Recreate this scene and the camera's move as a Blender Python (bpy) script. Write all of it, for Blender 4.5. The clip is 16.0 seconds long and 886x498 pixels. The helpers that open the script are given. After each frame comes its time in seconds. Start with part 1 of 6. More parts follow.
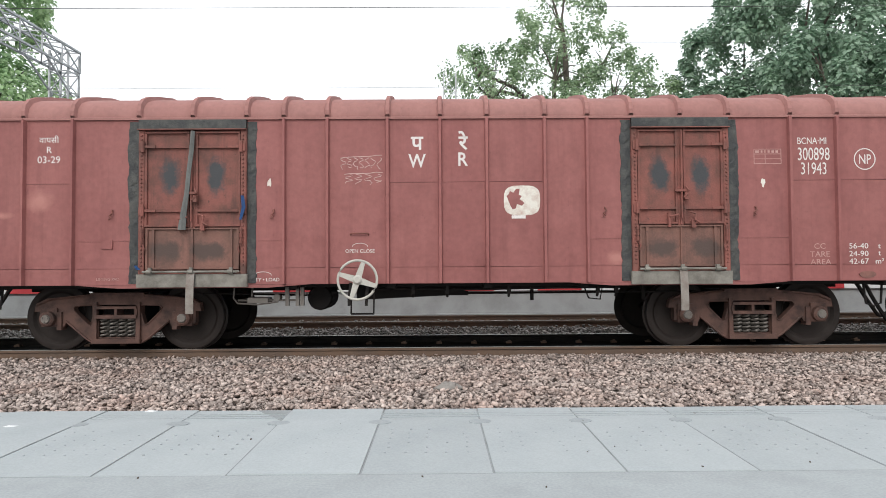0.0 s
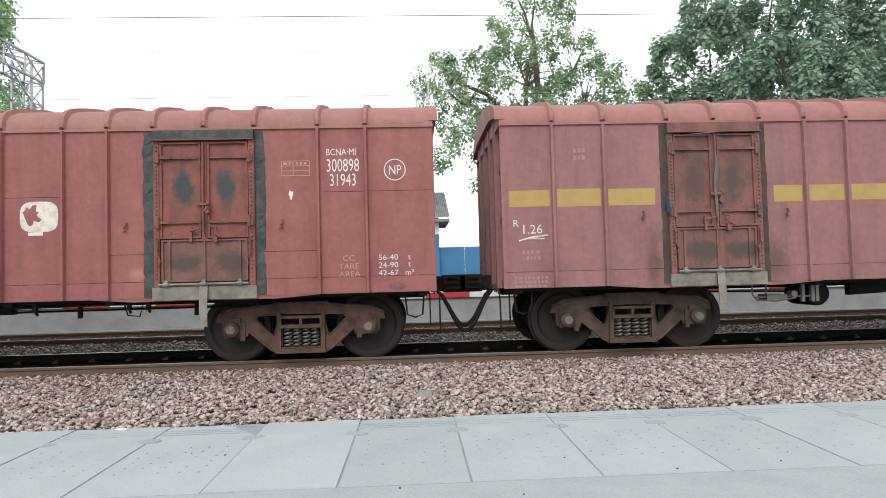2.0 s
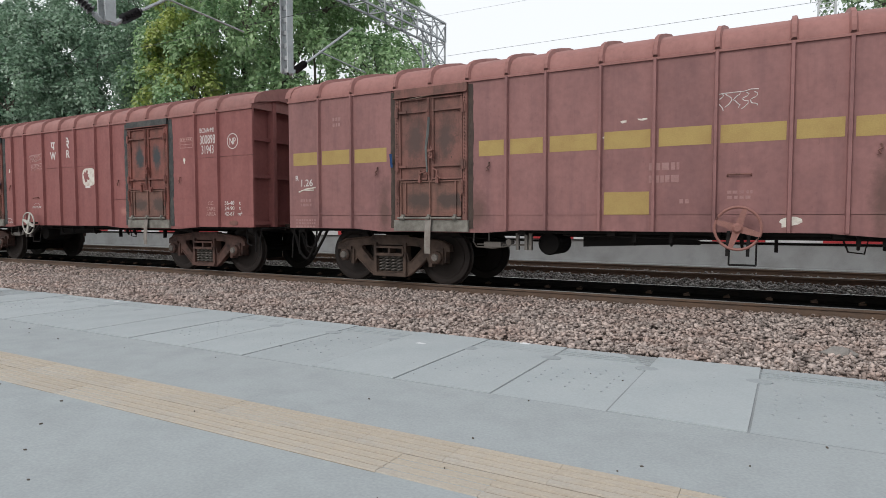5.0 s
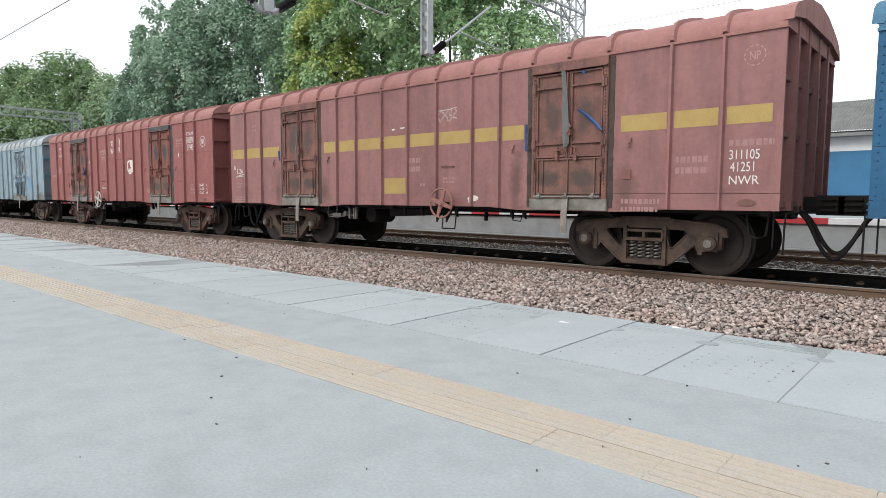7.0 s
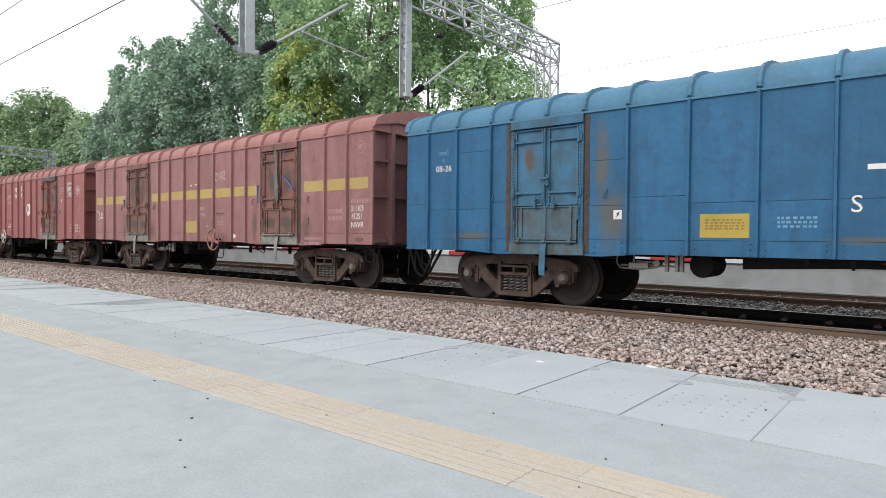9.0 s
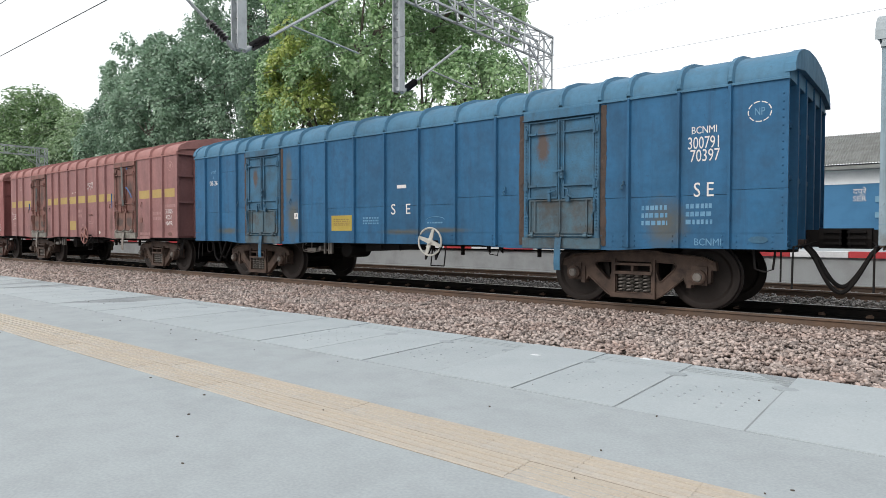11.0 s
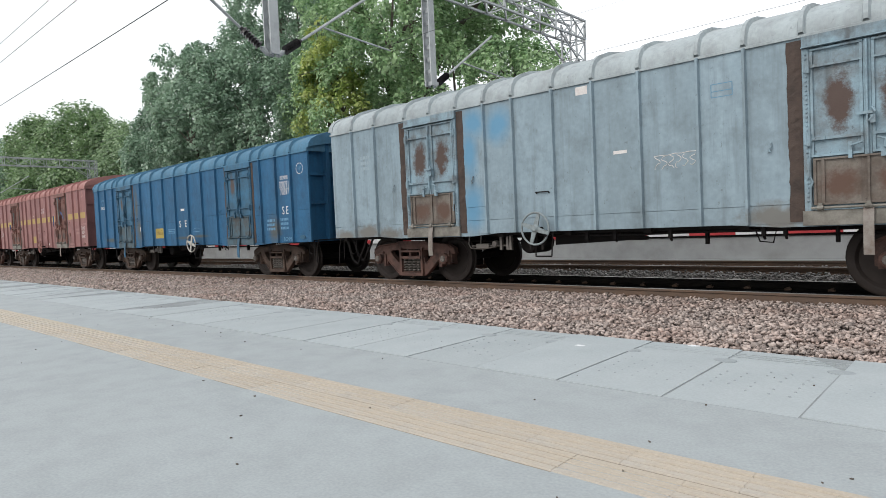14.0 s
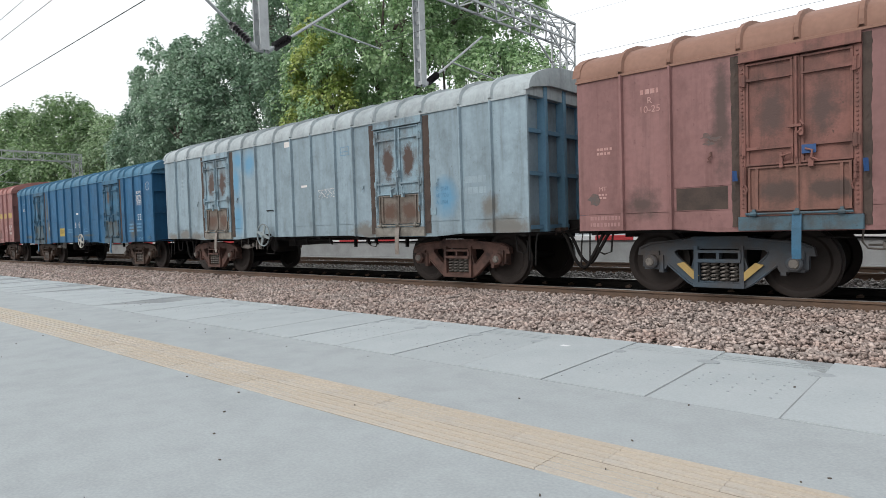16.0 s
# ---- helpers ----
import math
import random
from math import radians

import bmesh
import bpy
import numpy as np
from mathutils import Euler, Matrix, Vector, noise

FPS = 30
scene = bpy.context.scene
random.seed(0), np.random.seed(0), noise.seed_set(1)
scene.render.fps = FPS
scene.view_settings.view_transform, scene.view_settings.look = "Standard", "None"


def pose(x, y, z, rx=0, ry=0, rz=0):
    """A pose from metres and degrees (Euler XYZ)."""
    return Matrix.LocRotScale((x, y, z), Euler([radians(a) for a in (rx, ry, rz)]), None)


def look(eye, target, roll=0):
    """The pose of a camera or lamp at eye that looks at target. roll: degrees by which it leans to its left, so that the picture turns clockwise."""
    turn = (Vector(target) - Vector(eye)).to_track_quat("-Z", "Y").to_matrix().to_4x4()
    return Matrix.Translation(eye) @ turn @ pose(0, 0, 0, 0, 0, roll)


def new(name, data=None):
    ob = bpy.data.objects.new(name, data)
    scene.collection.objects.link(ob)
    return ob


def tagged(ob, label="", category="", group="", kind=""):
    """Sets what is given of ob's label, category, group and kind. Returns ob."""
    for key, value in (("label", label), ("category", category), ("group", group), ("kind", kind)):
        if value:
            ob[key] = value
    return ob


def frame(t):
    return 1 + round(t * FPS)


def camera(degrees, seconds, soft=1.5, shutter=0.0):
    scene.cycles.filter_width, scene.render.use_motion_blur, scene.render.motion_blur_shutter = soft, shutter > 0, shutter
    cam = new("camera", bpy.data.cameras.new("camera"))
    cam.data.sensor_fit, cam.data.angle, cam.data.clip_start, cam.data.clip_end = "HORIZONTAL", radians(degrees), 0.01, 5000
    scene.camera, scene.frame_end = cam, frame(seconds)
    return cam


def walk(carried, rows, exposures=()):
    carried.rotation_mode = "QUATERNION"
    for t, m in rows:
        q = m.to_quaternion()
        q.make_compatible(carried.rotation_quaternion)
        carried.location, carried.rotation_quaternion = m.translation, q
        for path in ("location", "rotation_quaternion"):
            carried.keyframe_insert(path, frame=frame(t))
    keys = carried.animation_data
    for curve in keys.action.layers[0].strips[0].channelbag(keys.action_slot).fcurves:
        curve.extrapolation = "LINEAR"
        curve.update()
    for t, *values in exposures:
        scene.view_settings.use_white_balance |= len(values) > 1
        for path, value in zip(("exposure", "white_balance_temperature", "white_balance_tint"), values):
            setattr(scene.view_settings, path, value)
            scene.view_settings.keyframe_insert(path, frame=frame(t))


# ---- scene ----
cam = camera(70.99, 16.0, soft=0.65)

# seconds, x, y, z, yaw, pitch, roll of the hand-held camera
PATH = [
    (0, -0.007, -0.001, 1.233, -0.44, 1.66, 0.37),
    (0.5, -0.008, 0.003, 1.238, -1, 1.45, 0.55),
    (1, -0.002, -0.002, 1.243, -1.8, 1.58, 0.86),
    (1.5, 0.005, 0.018, 1.251, -1.84, 1.97, 0.98),
    (2, 0.009, -0.002, 1.253, -2.64, 2.21, 1.51),
    (2.5, 0.019, -0.006, 1.255, -4.58, 2.56, 1.8),
    (3, 0.007, 0, 1.252, -6.84, 3.05, 1.83),
    (3.5, -0.022, -0.009, 1.246, -5.73, 2.69, 1.84),
    (6, -0.447, -0.168, 1.173, 45.86, -5.65, 0.1),
    (6.5, -0.43, -0.187, 1.154, 42.72, -3.38, -1.97),
    (7, -0.482, -0.167, 1.154, 41.16, -4.68, -0.27),
    (7.5, -0.462, -0.176, 1.152, 40, -3.7, 0.45),
    (8, -0.457, -0.18, 1.153, 40.08, -3.34, 0.58),
    (8.5, -0.456, -0.181, 1.147, 39.56, -1.61, -0.1),
    (9, -0.458, -0.178, 1.149, 39.12, -0.99, -0.54),
    (9.5, -0.443, -0.161, 1.146, 37.67, -0.8, -0.26),
    (10, -0.45, -0.171, 1.146, 37.64, -0.59, -0.46),
    (12.5, -0.44, -0.192, 1.167, 42.06, -3.02, 2),
    (13, -0.424, -0.19, 1.177, 43, -2.75, 2.46),
    (13.5, -0.422, -0.186, 1.17, 42.63, -2.11, 2.53),
    (14, -0.431, -0.186, 1.177, 42.26, -2.13, 2.6),
    (14.5, -0.421, -0.187, 1.173, 42.17, -1.44, 2.25),
    (15, -0.432, -0.179, 1.173, 41.78, -1.36, 2),
    (15.5, -0.432, -0.184, 1.166, 41.2, -1.79, 1.56),
    (16, -0.426, -0.188, 1.162, 41.14, -2.16, 1.73),
]
walk(cam, [(t, pose(x, y, z, 90 + p, r, w)) for t, x, y, z, w, p, r in PATH],
     [(0, 0.06, 6420, 10), (2.0, 0.10, 6380, 10), (2.5, 0.0, 6280, 8), (3.5, -0.12, 6250, 8), (4.6, -0.34, 6350, 10), (6.0, -0.44, 6380, 10), (6.5, -0.12, 6380, 10), (7.0, 0.08, 6380, 10),
      (9.0, 0.14, 6400, 10), (10.0, 0.02, 6400, 10), (12.5, -0.04, 6450, 10), (15.5, -0.16, 6400, 10), (16.0, -0.14, 6400, 10)])

# seconds and the place of the train along the track
TRAIN = [
    (0, -0.051),
    (0.5, -1.573),
    (1, -3.213),
    (1.5, -4.891),
    (2, -6.435),
    (2.5, -8.202),
    (3, -9.792),
    (3.5, -11.483),
    (6, -20.12),
    (6.5, -22.077),
    (7, -23.766),
    (7.5, -25.696),
    (8, -27.389),
    (8.5, -29.227),
    (9, -30.933),
    (9.5, -32.758),
    (10, -34.72),
    (12.5, -43.96),
    (13, -45.726),
    (13.5, -47.662),
    (14, -49.58),
    (14.5, -51.49),
    (15, -53.564),
    (15.5, -55.395),
    (16, -57.407),
]
DC = 10.466          # centre line of the near track
DC2 = 15.05          # centre line of the far track
PITCH = 14.479       # wagon to wagon
ZP = -0.127         # platform surface; the rail tops are at 0

# ---- light ----
world = bpy.data.worlds.new("sky")
scene.world = world
world.use_nodes = True
wn, wl = world.node_tree.nodes, world.node_tree.links
sky = wn.new("ShaderNodeTexSky")
sky.sky_type, sky.sun_disc = "NISHITA", False
sky.sun_elevation, sky.sun_rotation = radians(36), radians(195)
sky.air_density, sky.dust_density = 1.5, 6.0
haze = wn.new("ShaderNodeMix")
haze.data_type = "RGBA"
haze.inputs[0].default_value = 0.88
haze.inputs[7].default_value = (9.3, 9.45, 9.6, 1)
wl.new(sky.outputs[0], haze.inputs[6])
wl.new(haze.outputs[2], wn["Background"].inputs[0])
wn["Background"].inputs[1].default_value = 0.15
sun = new("sun", bpy.data.lights.new("sun", "SUN"))
sun.data.energy, sun.data.angle, sun.data.color = 1.5, radians(28), (1.0, 0.975, 0.95)
sun.matrix_world = look((-6, -18, 17), (0, 4, 0))


# ---- materials ----
def material(name, color, rough=0.7, metal=0.0, dirt=None, dirt_amount=0.4, scale=3.0, fine=60.0, bump=0.15,
             vary=0.0, streak=False, spec=0.4, vary_island=False, wave=0.0, grit=0.18):
    """Base colour with stains at a large and a small scale, bump, and a spread from piece to piece."""
    m = bpy.data.materials.new(name)
    m.use_nodes = True
    n, l = m.node_tree.nodes, m.node_tree.links
    b = n["Principled BSDF"]
    b.inputs["Roughness"].default_value, b.inputs["Metallic"].default_value = rough, metal
    b.inputs["Specular IOR Level"].default_value = spec
    tc = n.new("ShaderNodeTexCoord")
    mp = n.new("ShaderNodeMapping")
    l.new(tc.outputs["Object"], mp.inputs[0])
    if streak:
        mp.inputs["Scale"].default_value = (1.0, 1.0, 0.22)
    big = n.new("ShaderNodeTexNoise")
    big.inputs["Scale"].default_value, big.inputs["Detail"].default_value = scale, 6
    big.inputs["Roughness"].default_value = 0.62
    small = n.new("ShaderNodeTexNoise")
    small.inputs["Scale"].default_value, small.inputs["Detail"].default_value = fine, 4
    l.new(mp.outputs[0], big.inputs[0])
    l.new(tc.outputs["Object"], small.inputs[0])
    ramp = n.new("ShaderNodeValToRGB")
    ramp.color_ramp.elements[0].position, ramp.color_ramp.elements[1].position = 0.42, 0.72
    l.new(big.outputs[0], ramp.inputs[0])
    amount = n.new("ShaderNodeMath")
    amount.operation = "MULTIPLY"
    amount.inputs[1].default_value = dirt_amount
    l.new(ramp.outputs[0], amount.inputs[0])
    mix = n.new("ShaderNodeMix")
    mix.data_type = "RGBA"
    mix.inputs[6].default_value = (*color, 1)
    mix.inputs[7].default_value = (*(dirt or [c * 0.5 for c in color]), 1)
    l.new(amount.outputs[0], mix.inputs[0])
    grain = n.new("ShaderNodeMapRange")
    grain.inputs[3].default_value, grain.inputs[4].default_value = 1 - grit, 1 + grit
    l.new(small.outputs[0], grain.inputs[0])
    mul = n.new("ShaderNodeMix")
    mul.data_type, mul.blend_type = "RGBA", "MULTIPLY"
    mul.inputs[0].default_value = 1.0
    l.new(mix.outputs[2], mul.inputs[6])
    l.new(grain.outputs[0], mul.inputs[7])
    out = mul.outputs[2]
    if vary:
        hsv = n.new("ShaderNodeHueSaturation")
        rnd = n.new("ShaderNodeNewGeometry").outputs["Random Per Island"] if vary_island else n.new("ShaderNodeObjectInfo").outputs["Random"]
        vr = n.new("ShaderNodeMapRange")
        vr.inputs[3].default_value, vr.inputs[4].default_value = 1 - vary, 1 + vary
        l.new(rnd, vr.inputs[0])
        l.new(vr.outputs[0], hsv.inputs["Value"])
        l.new(out, hsv.inputs["Color"])
        out = hsv.outputs[0]
    l.new(out, b.inputs["Base Color"])
    rr = n.new("ShaderNodeMapRange")
    rr.inputs[3].default_value, rr.inputs[4].default_value = max(rough - 0.15, 0.05), min(rough + 0.15, 1)
    l.new(big.outputs[0], rr.inputs[0])
    l.new(rr.outputs[0], b.inputs["Roughness"])
    bp = n.new("ShaderNodeBump")
    bp.inputs["Strength"].default_value, bp.inputs["Distance"].default_value = bump, 0.01
    l.new(small.outputs[0], bp.inputs["Height"])
    if wave:
        # dents and oil-canning of thin sheet
        wv = n.new("ShaderNodeTexNoise")
        wv.inputs["Scale"].default_value, wv.inputs["Detail"].default_value = 2.3, 2
        l.new(tc.outputs["Object"], wv.inputs[0])
        b2 = n.new("ShaderNodeBump")
        b2.inputs["Strength"].default_value, b2.inputs["Distance"].default_value = wave, 0.06
        l.new(wv.outputs[0], b2.inputs["Height"])
        l.new(b2.outputs[0], bp.inputs["Normal"])
    l.new(bp.outputs[0], b.inputs["Normal"])
    return m


def spotted(m, color, spots, soft=0.55, ragged=0.9, scale=5.0):
    """Lays stains of their own colour into a paint: each at x, z with its half width and half height, ragged at the edge."""
    n, l = m.node_tree.nodes, m.node_tree.links
    b = n["Principled BSDF"]
    old = b.inputs["Base Color"].links[0].from_socket
    tc = n.new("ShaderNodeTexCoord")
    noi = n.new("ShaderNodeTexNoise")
    noi.inputs["Scale"].default_value, noi.inputs["Detail"].default_value, noi.inputs["Roughness"].default_value = scale, 8, 0.68
    l.new(tc.outputs["Object"], noi.inputs[0])
    last = None
    for x, z, rx, rz in spots:
        mp = n.new("ShaderNodeMapping")
        mp.inputs["Location"].default_value = (-x / rx, 0, -z / rz)
        mp.inputs["Scale"].default_value = (1 / rx, 0, 1 / rz)
        l.new(tc.outputs["Object"], mp.inputs[0])
        d = n.new("ShaderNodeVectorMath")
        d.operation = "LENGTH"
        l.new(mp.outputs[0], d.inputs[0])
        if last is None:
            last = d.outputs["Value"]
        else:
            mi = n.new("ShaderNodeMath")
            mi.operation = "MINIMUM"
            l.new(last, mi.inputs[0])
            l.new(d.outputs["Value"], mi.inputs[1])
            last = mi.outputs[0]
    ad = n.new("ShaderNodeMath")
    ad.operation = "MULTIPLY_ADD"
    ad.inputs[1].default_value = ragged * 2
    l.new(noi.outputs[0], ad.inputs[0])
    l.new(last, ad.inputs[2])
    mr = n.new("ShaderNodeMapRange")
    mr.inputs[1].default_value, mr.inputs[2].default_value = 0.75 + ragged - soft / 2, 0.75 + ragged + soft / 2
    mr.inputs[3].default_value, mr.inputs[4].default_value = 1.0, 0.0
    l.new(ad.outputs[0], mr.inputs[0])
    mix = n.new("ShaderNodeMix")
    mix.data_type = "RGBA"
    mix.inputs[7].default_value = (*color, 1)
    l.new(mr.outputs[0], mix.inputs[0])
    l.new(old, mix.inputs[6])
    l.new(mix.outputs[2], b.inputs["Base Color"])
    return m


def leaf_material(name, dark, light):
    m = bpy.data.materials.new(name)
    m.use_nodes = True
    n, l = m.node_tree.nodes, m.node_tree.links
    b = n["Principled BSDF"]
    geo = n.new("ShaderNodeNewGeometry")
    noi = n.new("ShaderNodeTexNoise")
    noi.inputs["Scale"].default_value = 0.45
    tc = n.new("ShaderNodeTexCoord")
    l.new(tc.outputs["Object"], noi.inputs[0])
    add = n.new("ShaderNodeMath")
    add.operation = "MULTIPLY_ADD"
    add.inputs[1].default_value = 0.45
    l.new(geo.outputs["Random Per Island"], add.inputs[0])
    l.new(noi.outputs[0], add.inputs[2])
    ramp = n.new("ShaderNodeValToRGB")
    ramp.color_ramp.elements[0].position, ramp.color_ramp.elements[1].position = 0.36, 0.95
    ramp.color_ramp.elements[0].color, ramp.color_ramp.elements[1].color = (*dark, 1), (*light, 1)
    l.new(add.outputs[0], ramp.inputs[0])
    l.new(ramp.outputs[0], b.inputs["Base Color"])
    b.inputs["Roughness"].default_value = 0.36
    b.inputs["Specular IOR Level"].default_value = 0.75
    tr = n.new("ShaderNodeBsdfTranslucent")
    l.new(ramp.outputs[0], tr.inputs[0])
    ms = n.new("ShaderNodeMixShader")
    ms.inputs[0].default_value = 0.42
    l.new(b.outputs[0], ms.inputs[1])
    l.new(tr.outputs[0], ms.inputs[2])
    l.new(ms.outputs[0], n["Material Output"].inputs[0])
    return m


CONCRETE = material("platform_concrete", (0.318, 0.346, 0.355), 0.85, dirt=(0.265, 0.287, 0.295), dirt_amount=0.65, scale=3.0, fine=55, bump=0.12, grit=0.2)
SLAB = material("slab_concrete", (0.348, 0.38, 0.39), 0.82, dirt=(0.285, 0.318, 0.332), dirt_amount=0.5, scale=1.6, fine=60, bump=0.12, vary=0.05, grit=0.16)
JOINT = material("joint_dirt", (0.21, 0.225, 0.23), 0.95, dirt=(0.315, 0.34, 0.35), dirt_amount=0.95, scale=1.3)
GROOVE = material("groove_dust", (0.275, 0.302, 0.312), 0.95, dirt=(0.325, 0.356, 0.367), dirt_amount=0.8, scale=2.5)
TILE_GROOVE = material("dusty_tile_groove", (0.27, 0.235, 0.19), 0.95, scale=4)
YELLOW_TILE = material("faded_yellow_tile", (0.405, 0.355, 0.29), 0.85, dirt=(0.375, 0.365, 0.345), dirt_amount=0.85, scale=1.4, fine=60, vary=0.025)
STONE = material("ballast_stone", (0.37, 0.31, 0.28), 0.9, dirt=(0.32, 0.20, 0.16), dirt_amount=0.5, scale=1.3, fine=30, vary=0.5, vary_island=True, bump=0.4)
STONE_GREY = material("ballast_stone_grey", (0.22, 0.205, 0.19), 0.9, scale=1.3, fine=30, vary=0.5, vary_island=True, bump=0.4)
# colour darkened to paint in the shade of gaps between the stones
BED = material("ballast_bed", (0.085, 0.068, 0.06), 0.95, scale=4, fine=25, bump=0.9)
# near-black colour holds the shade under the wagons as well as oil
OILY_SHADE = material("oily_shade_black_ballast", (0.006, 0.006, 0.006), 0.9, dirt=(0.012, 0.011, 0.010), spec=0.02, scale=2, fine=25, bump=0.8)
RAIL_SIDE = material("rusty_rail", (0.10, 0.068, 0.05), 0.75, dirt=(0.17, 0.10, 0.06), dirt_amount=0.5, scale=3)
# rail side with the wagons' shade painted in along with the oil
OIL_SHADE_RAIL = material("oily_shade_black_rail", (0.010, 0.010, 0.010), 0.8, dirt=(0.028, 0.022, 0.018), dirt_amount=0.6, scale=3, spec=0.08)
RAIL_TOP = material("polished_rail_top", (0.33, 0.31, 0.29), 0.38, metal=0.8, scale=2)
SLEEPER = material("sleeper_concrete", (0.20, 0.185, 0.17), 0.9, scale=3)
GREY_WALL = material("grey_plaster", (0.36, 0.37, 0.37), 0.85, dirt=(0.22, 0.22, 0.21), dirt_amount=0.6, scale=1.6)
RED_PAINT = material("red_kerb_paint", (0.50, 0.05, 0.055), 0.6)
WHITE_PAINT = material("white_kerb_paint", (0.75, 0.75, 0.75), 0.6)
GALV = material("galvanised_steel", (0.40, 0.42, 0.43), 0.5, metal=0.6, scale=4)
INSUL = material("brown_black_porcelain", (0.03, 0.028, 0.03), 0.25)
WIRE = material("dark_wire", (0.06, 0.06, 0.06), 0.5, metal=0.5)
BLUE_WALL = material("blue_wall_paint", (0.045, 0.16, 0.30), 0.7, scale=1.2)
WHITE_WALL = material("white_wall_paint", (0.72, 0.74, 0.75), 0.8, scale=1.2)
SHEET_ROOF = material("weathered_roof_sheet", (0.20, 0.21, 0.20), 0.85, dirt=(0.10, 0.10, 0.095), dirt_amount=0.7, scale=2)
BARK = material("grey_brown_bark", (0.10, 0.085, 0.07), 0.95, scale=6, fine=30, bump=0.8)
BLACK = material("sooty_black_steel", (0.014, 0.013, 0.013), 0.75, dirt=(0.03, 0.024, 0.02), scale=3, spec=0.12)
BOGIE = material("grimy_brown_cast_steel", (0.085, 0.057, 0.044), 0.7, dirt=(0.026, 0.020, 0.018), dirt_amount=0.95, scale=4, spec=0.25)
BOGIE_RED = material("red_brown_cast_steel", (0.105, 0.058, 0.047), 0.7, dirt=(0.03, 0.022, 0.02), dirt_amount=0.95, scale=4, spec=0.25)
BOGIE_BLUE = material("dull_blue_cast_steel", (0.055, 0.078, 0.10), 0.7, dirt=(0.075, 0.058, 0.048), dirt_amount=0.95, scale=1.3, spec=0.2)
WHEEL = material("brown_dusty_wheel_steel", (0.026, 0.0205, 0.0185), 0.6, metal=0.0, dirt=(0.013, 0.011, 0.010), scale=5, spec=0.2)
SPRING = material("greased_spring_steel", (0.17, 0.155, 0.14), 0.5, metal=0.4, scale=6)
AXLE_CAP = material("pale_grey_axle_cap", (0.17, 0.155, 0.14), 0.6, metal=0.3, scale=9)
TAR = material("grey_black_tar", (0.028, 0.030, 0.031), 0.6, dirt=(0.12, 0.12, 0.105), dirt_amount=0.55, scale=7, fine=40, bump=0.8)
SILL = material("scraped_grey_sill", (0.22, 0.21, 0.185), 0.8, dirt=(0.08, 0.072, 0.06), dirt_amount=0.9, scale=4)
LETTER = material("white_stencil_paint", (0.62, 0.60, 0.58), 0.7, dirt=(0.5, 0.42, 0.4), dirt_amount=0.6, scale=8)
FAINT = material("faded_pink_white_stencil", (0.42, 0.26, 0.24), 0.8, dirt=(0.31, 0.14, 0.12), dirt_amount=0.8, scale=9)
CHALK = material("pinkish_white_chalk", (0.56, 0.43, 0.40), 0.9, dirt=(0.40, 0.24, 0.22), dirt_amount=0.7, scale=14)
VERY_FAINT = material("nearly_gone_pink_stencil", (0.315, 0.185, 0.175), 0.8, dirt=(0.25, 0.13, 0.125), dirt_amount=0.9, scale=9)
FAINT_BLUE = material("faded_white_stencil_on_blue", (0.13, 0.26, 0.38), 0.8, dirt=(0.05, 0.16, 0.28), dirt_amount=0.8, scale=9)
STRIPE = material("dull_yellow_band", (0.37, 0.265, 0.095), 0.8, dirt=(0.30, 0.19, 0.08), dirt_amount=0.6, scale=4)
WORN = material("worn_grey_patch", (0.095, 0.082, 0.078), 0.8, dirt=(0.16, 0.08, 0.065), dirt_amount=0.8, scale=12)
STRAP = material("scraped_grey_strap", (0.22, 0.20, 0.18), 0.7, dirt=(0.13, 0.09, 0.07), dirt_amount=0.8, scale=7)
RUST = material("brown_rust", (0.066, 0.047, 0.039), 0.9, dirt=(0.036, 0.030, 0.027), dirt_amount=0.8, scale=4, fine=40, bump=0.5)
PALE = material("pale_scraped_patch", (0.62, 0.60, 0.54), 0.8, dirt=(0.42, 0.30, 0.26), dirt_amount=0.9, scale=9)
CLOTH = material("grey_dusty_cloth", (0.13, 0.135, 0.13), 0.95, scale=8)
CLOTH_BROWN = material("brown_dusty_cloth", (0.27, 0.2, 0.16), 0.95, scale=8)
CLOTH_BLUE = material("blue_plastic_strip", (0.017, 0.065, 0.19), 0.5, scale=8)
HANDWHEEL_PALE = material("pale_grey_wheel_paint", (0.42, 0.41, 0.37), 0.6, scale=9)
HANDWHEEL_GREY = material("grimy_blue_grey_wheel_paint", (0.22, 0.26, 0.27), 0.6, dirt=(0.10, 0.10, 0.095), dirt_amount=0.8, scale=9)
HANDWHEEL_RED = material("faded_red_wheel_paint", (0.26, 0.12, 0.10), 0.6, scale=9)
LEAF_DARK = leaf_material("dark_peepal_leaf", (0.10, 0.19, 0.12), (0.33, 0.46, 0.33))
LEAF_MID = leaf_material("mid_green_leaf", (0.125, 0.25, 0.11), (0.44, 0.60, 0.33))
LEAF_PALE = leaf_material("sparse_green_leaf", (0.11, 0.20, 0.10), (0.37, 0.49, 0.29))
LEAF_YELLOW = leaf_material("yellow_green_leaf", (0.21, 0.32, 0.08), (0.48, 0.54, 0.17))
LEAF_DOME = leaf_material("deep_green_leaf", (0.075, 0.15, 0.06), (0.25, 0.37, 0.17))


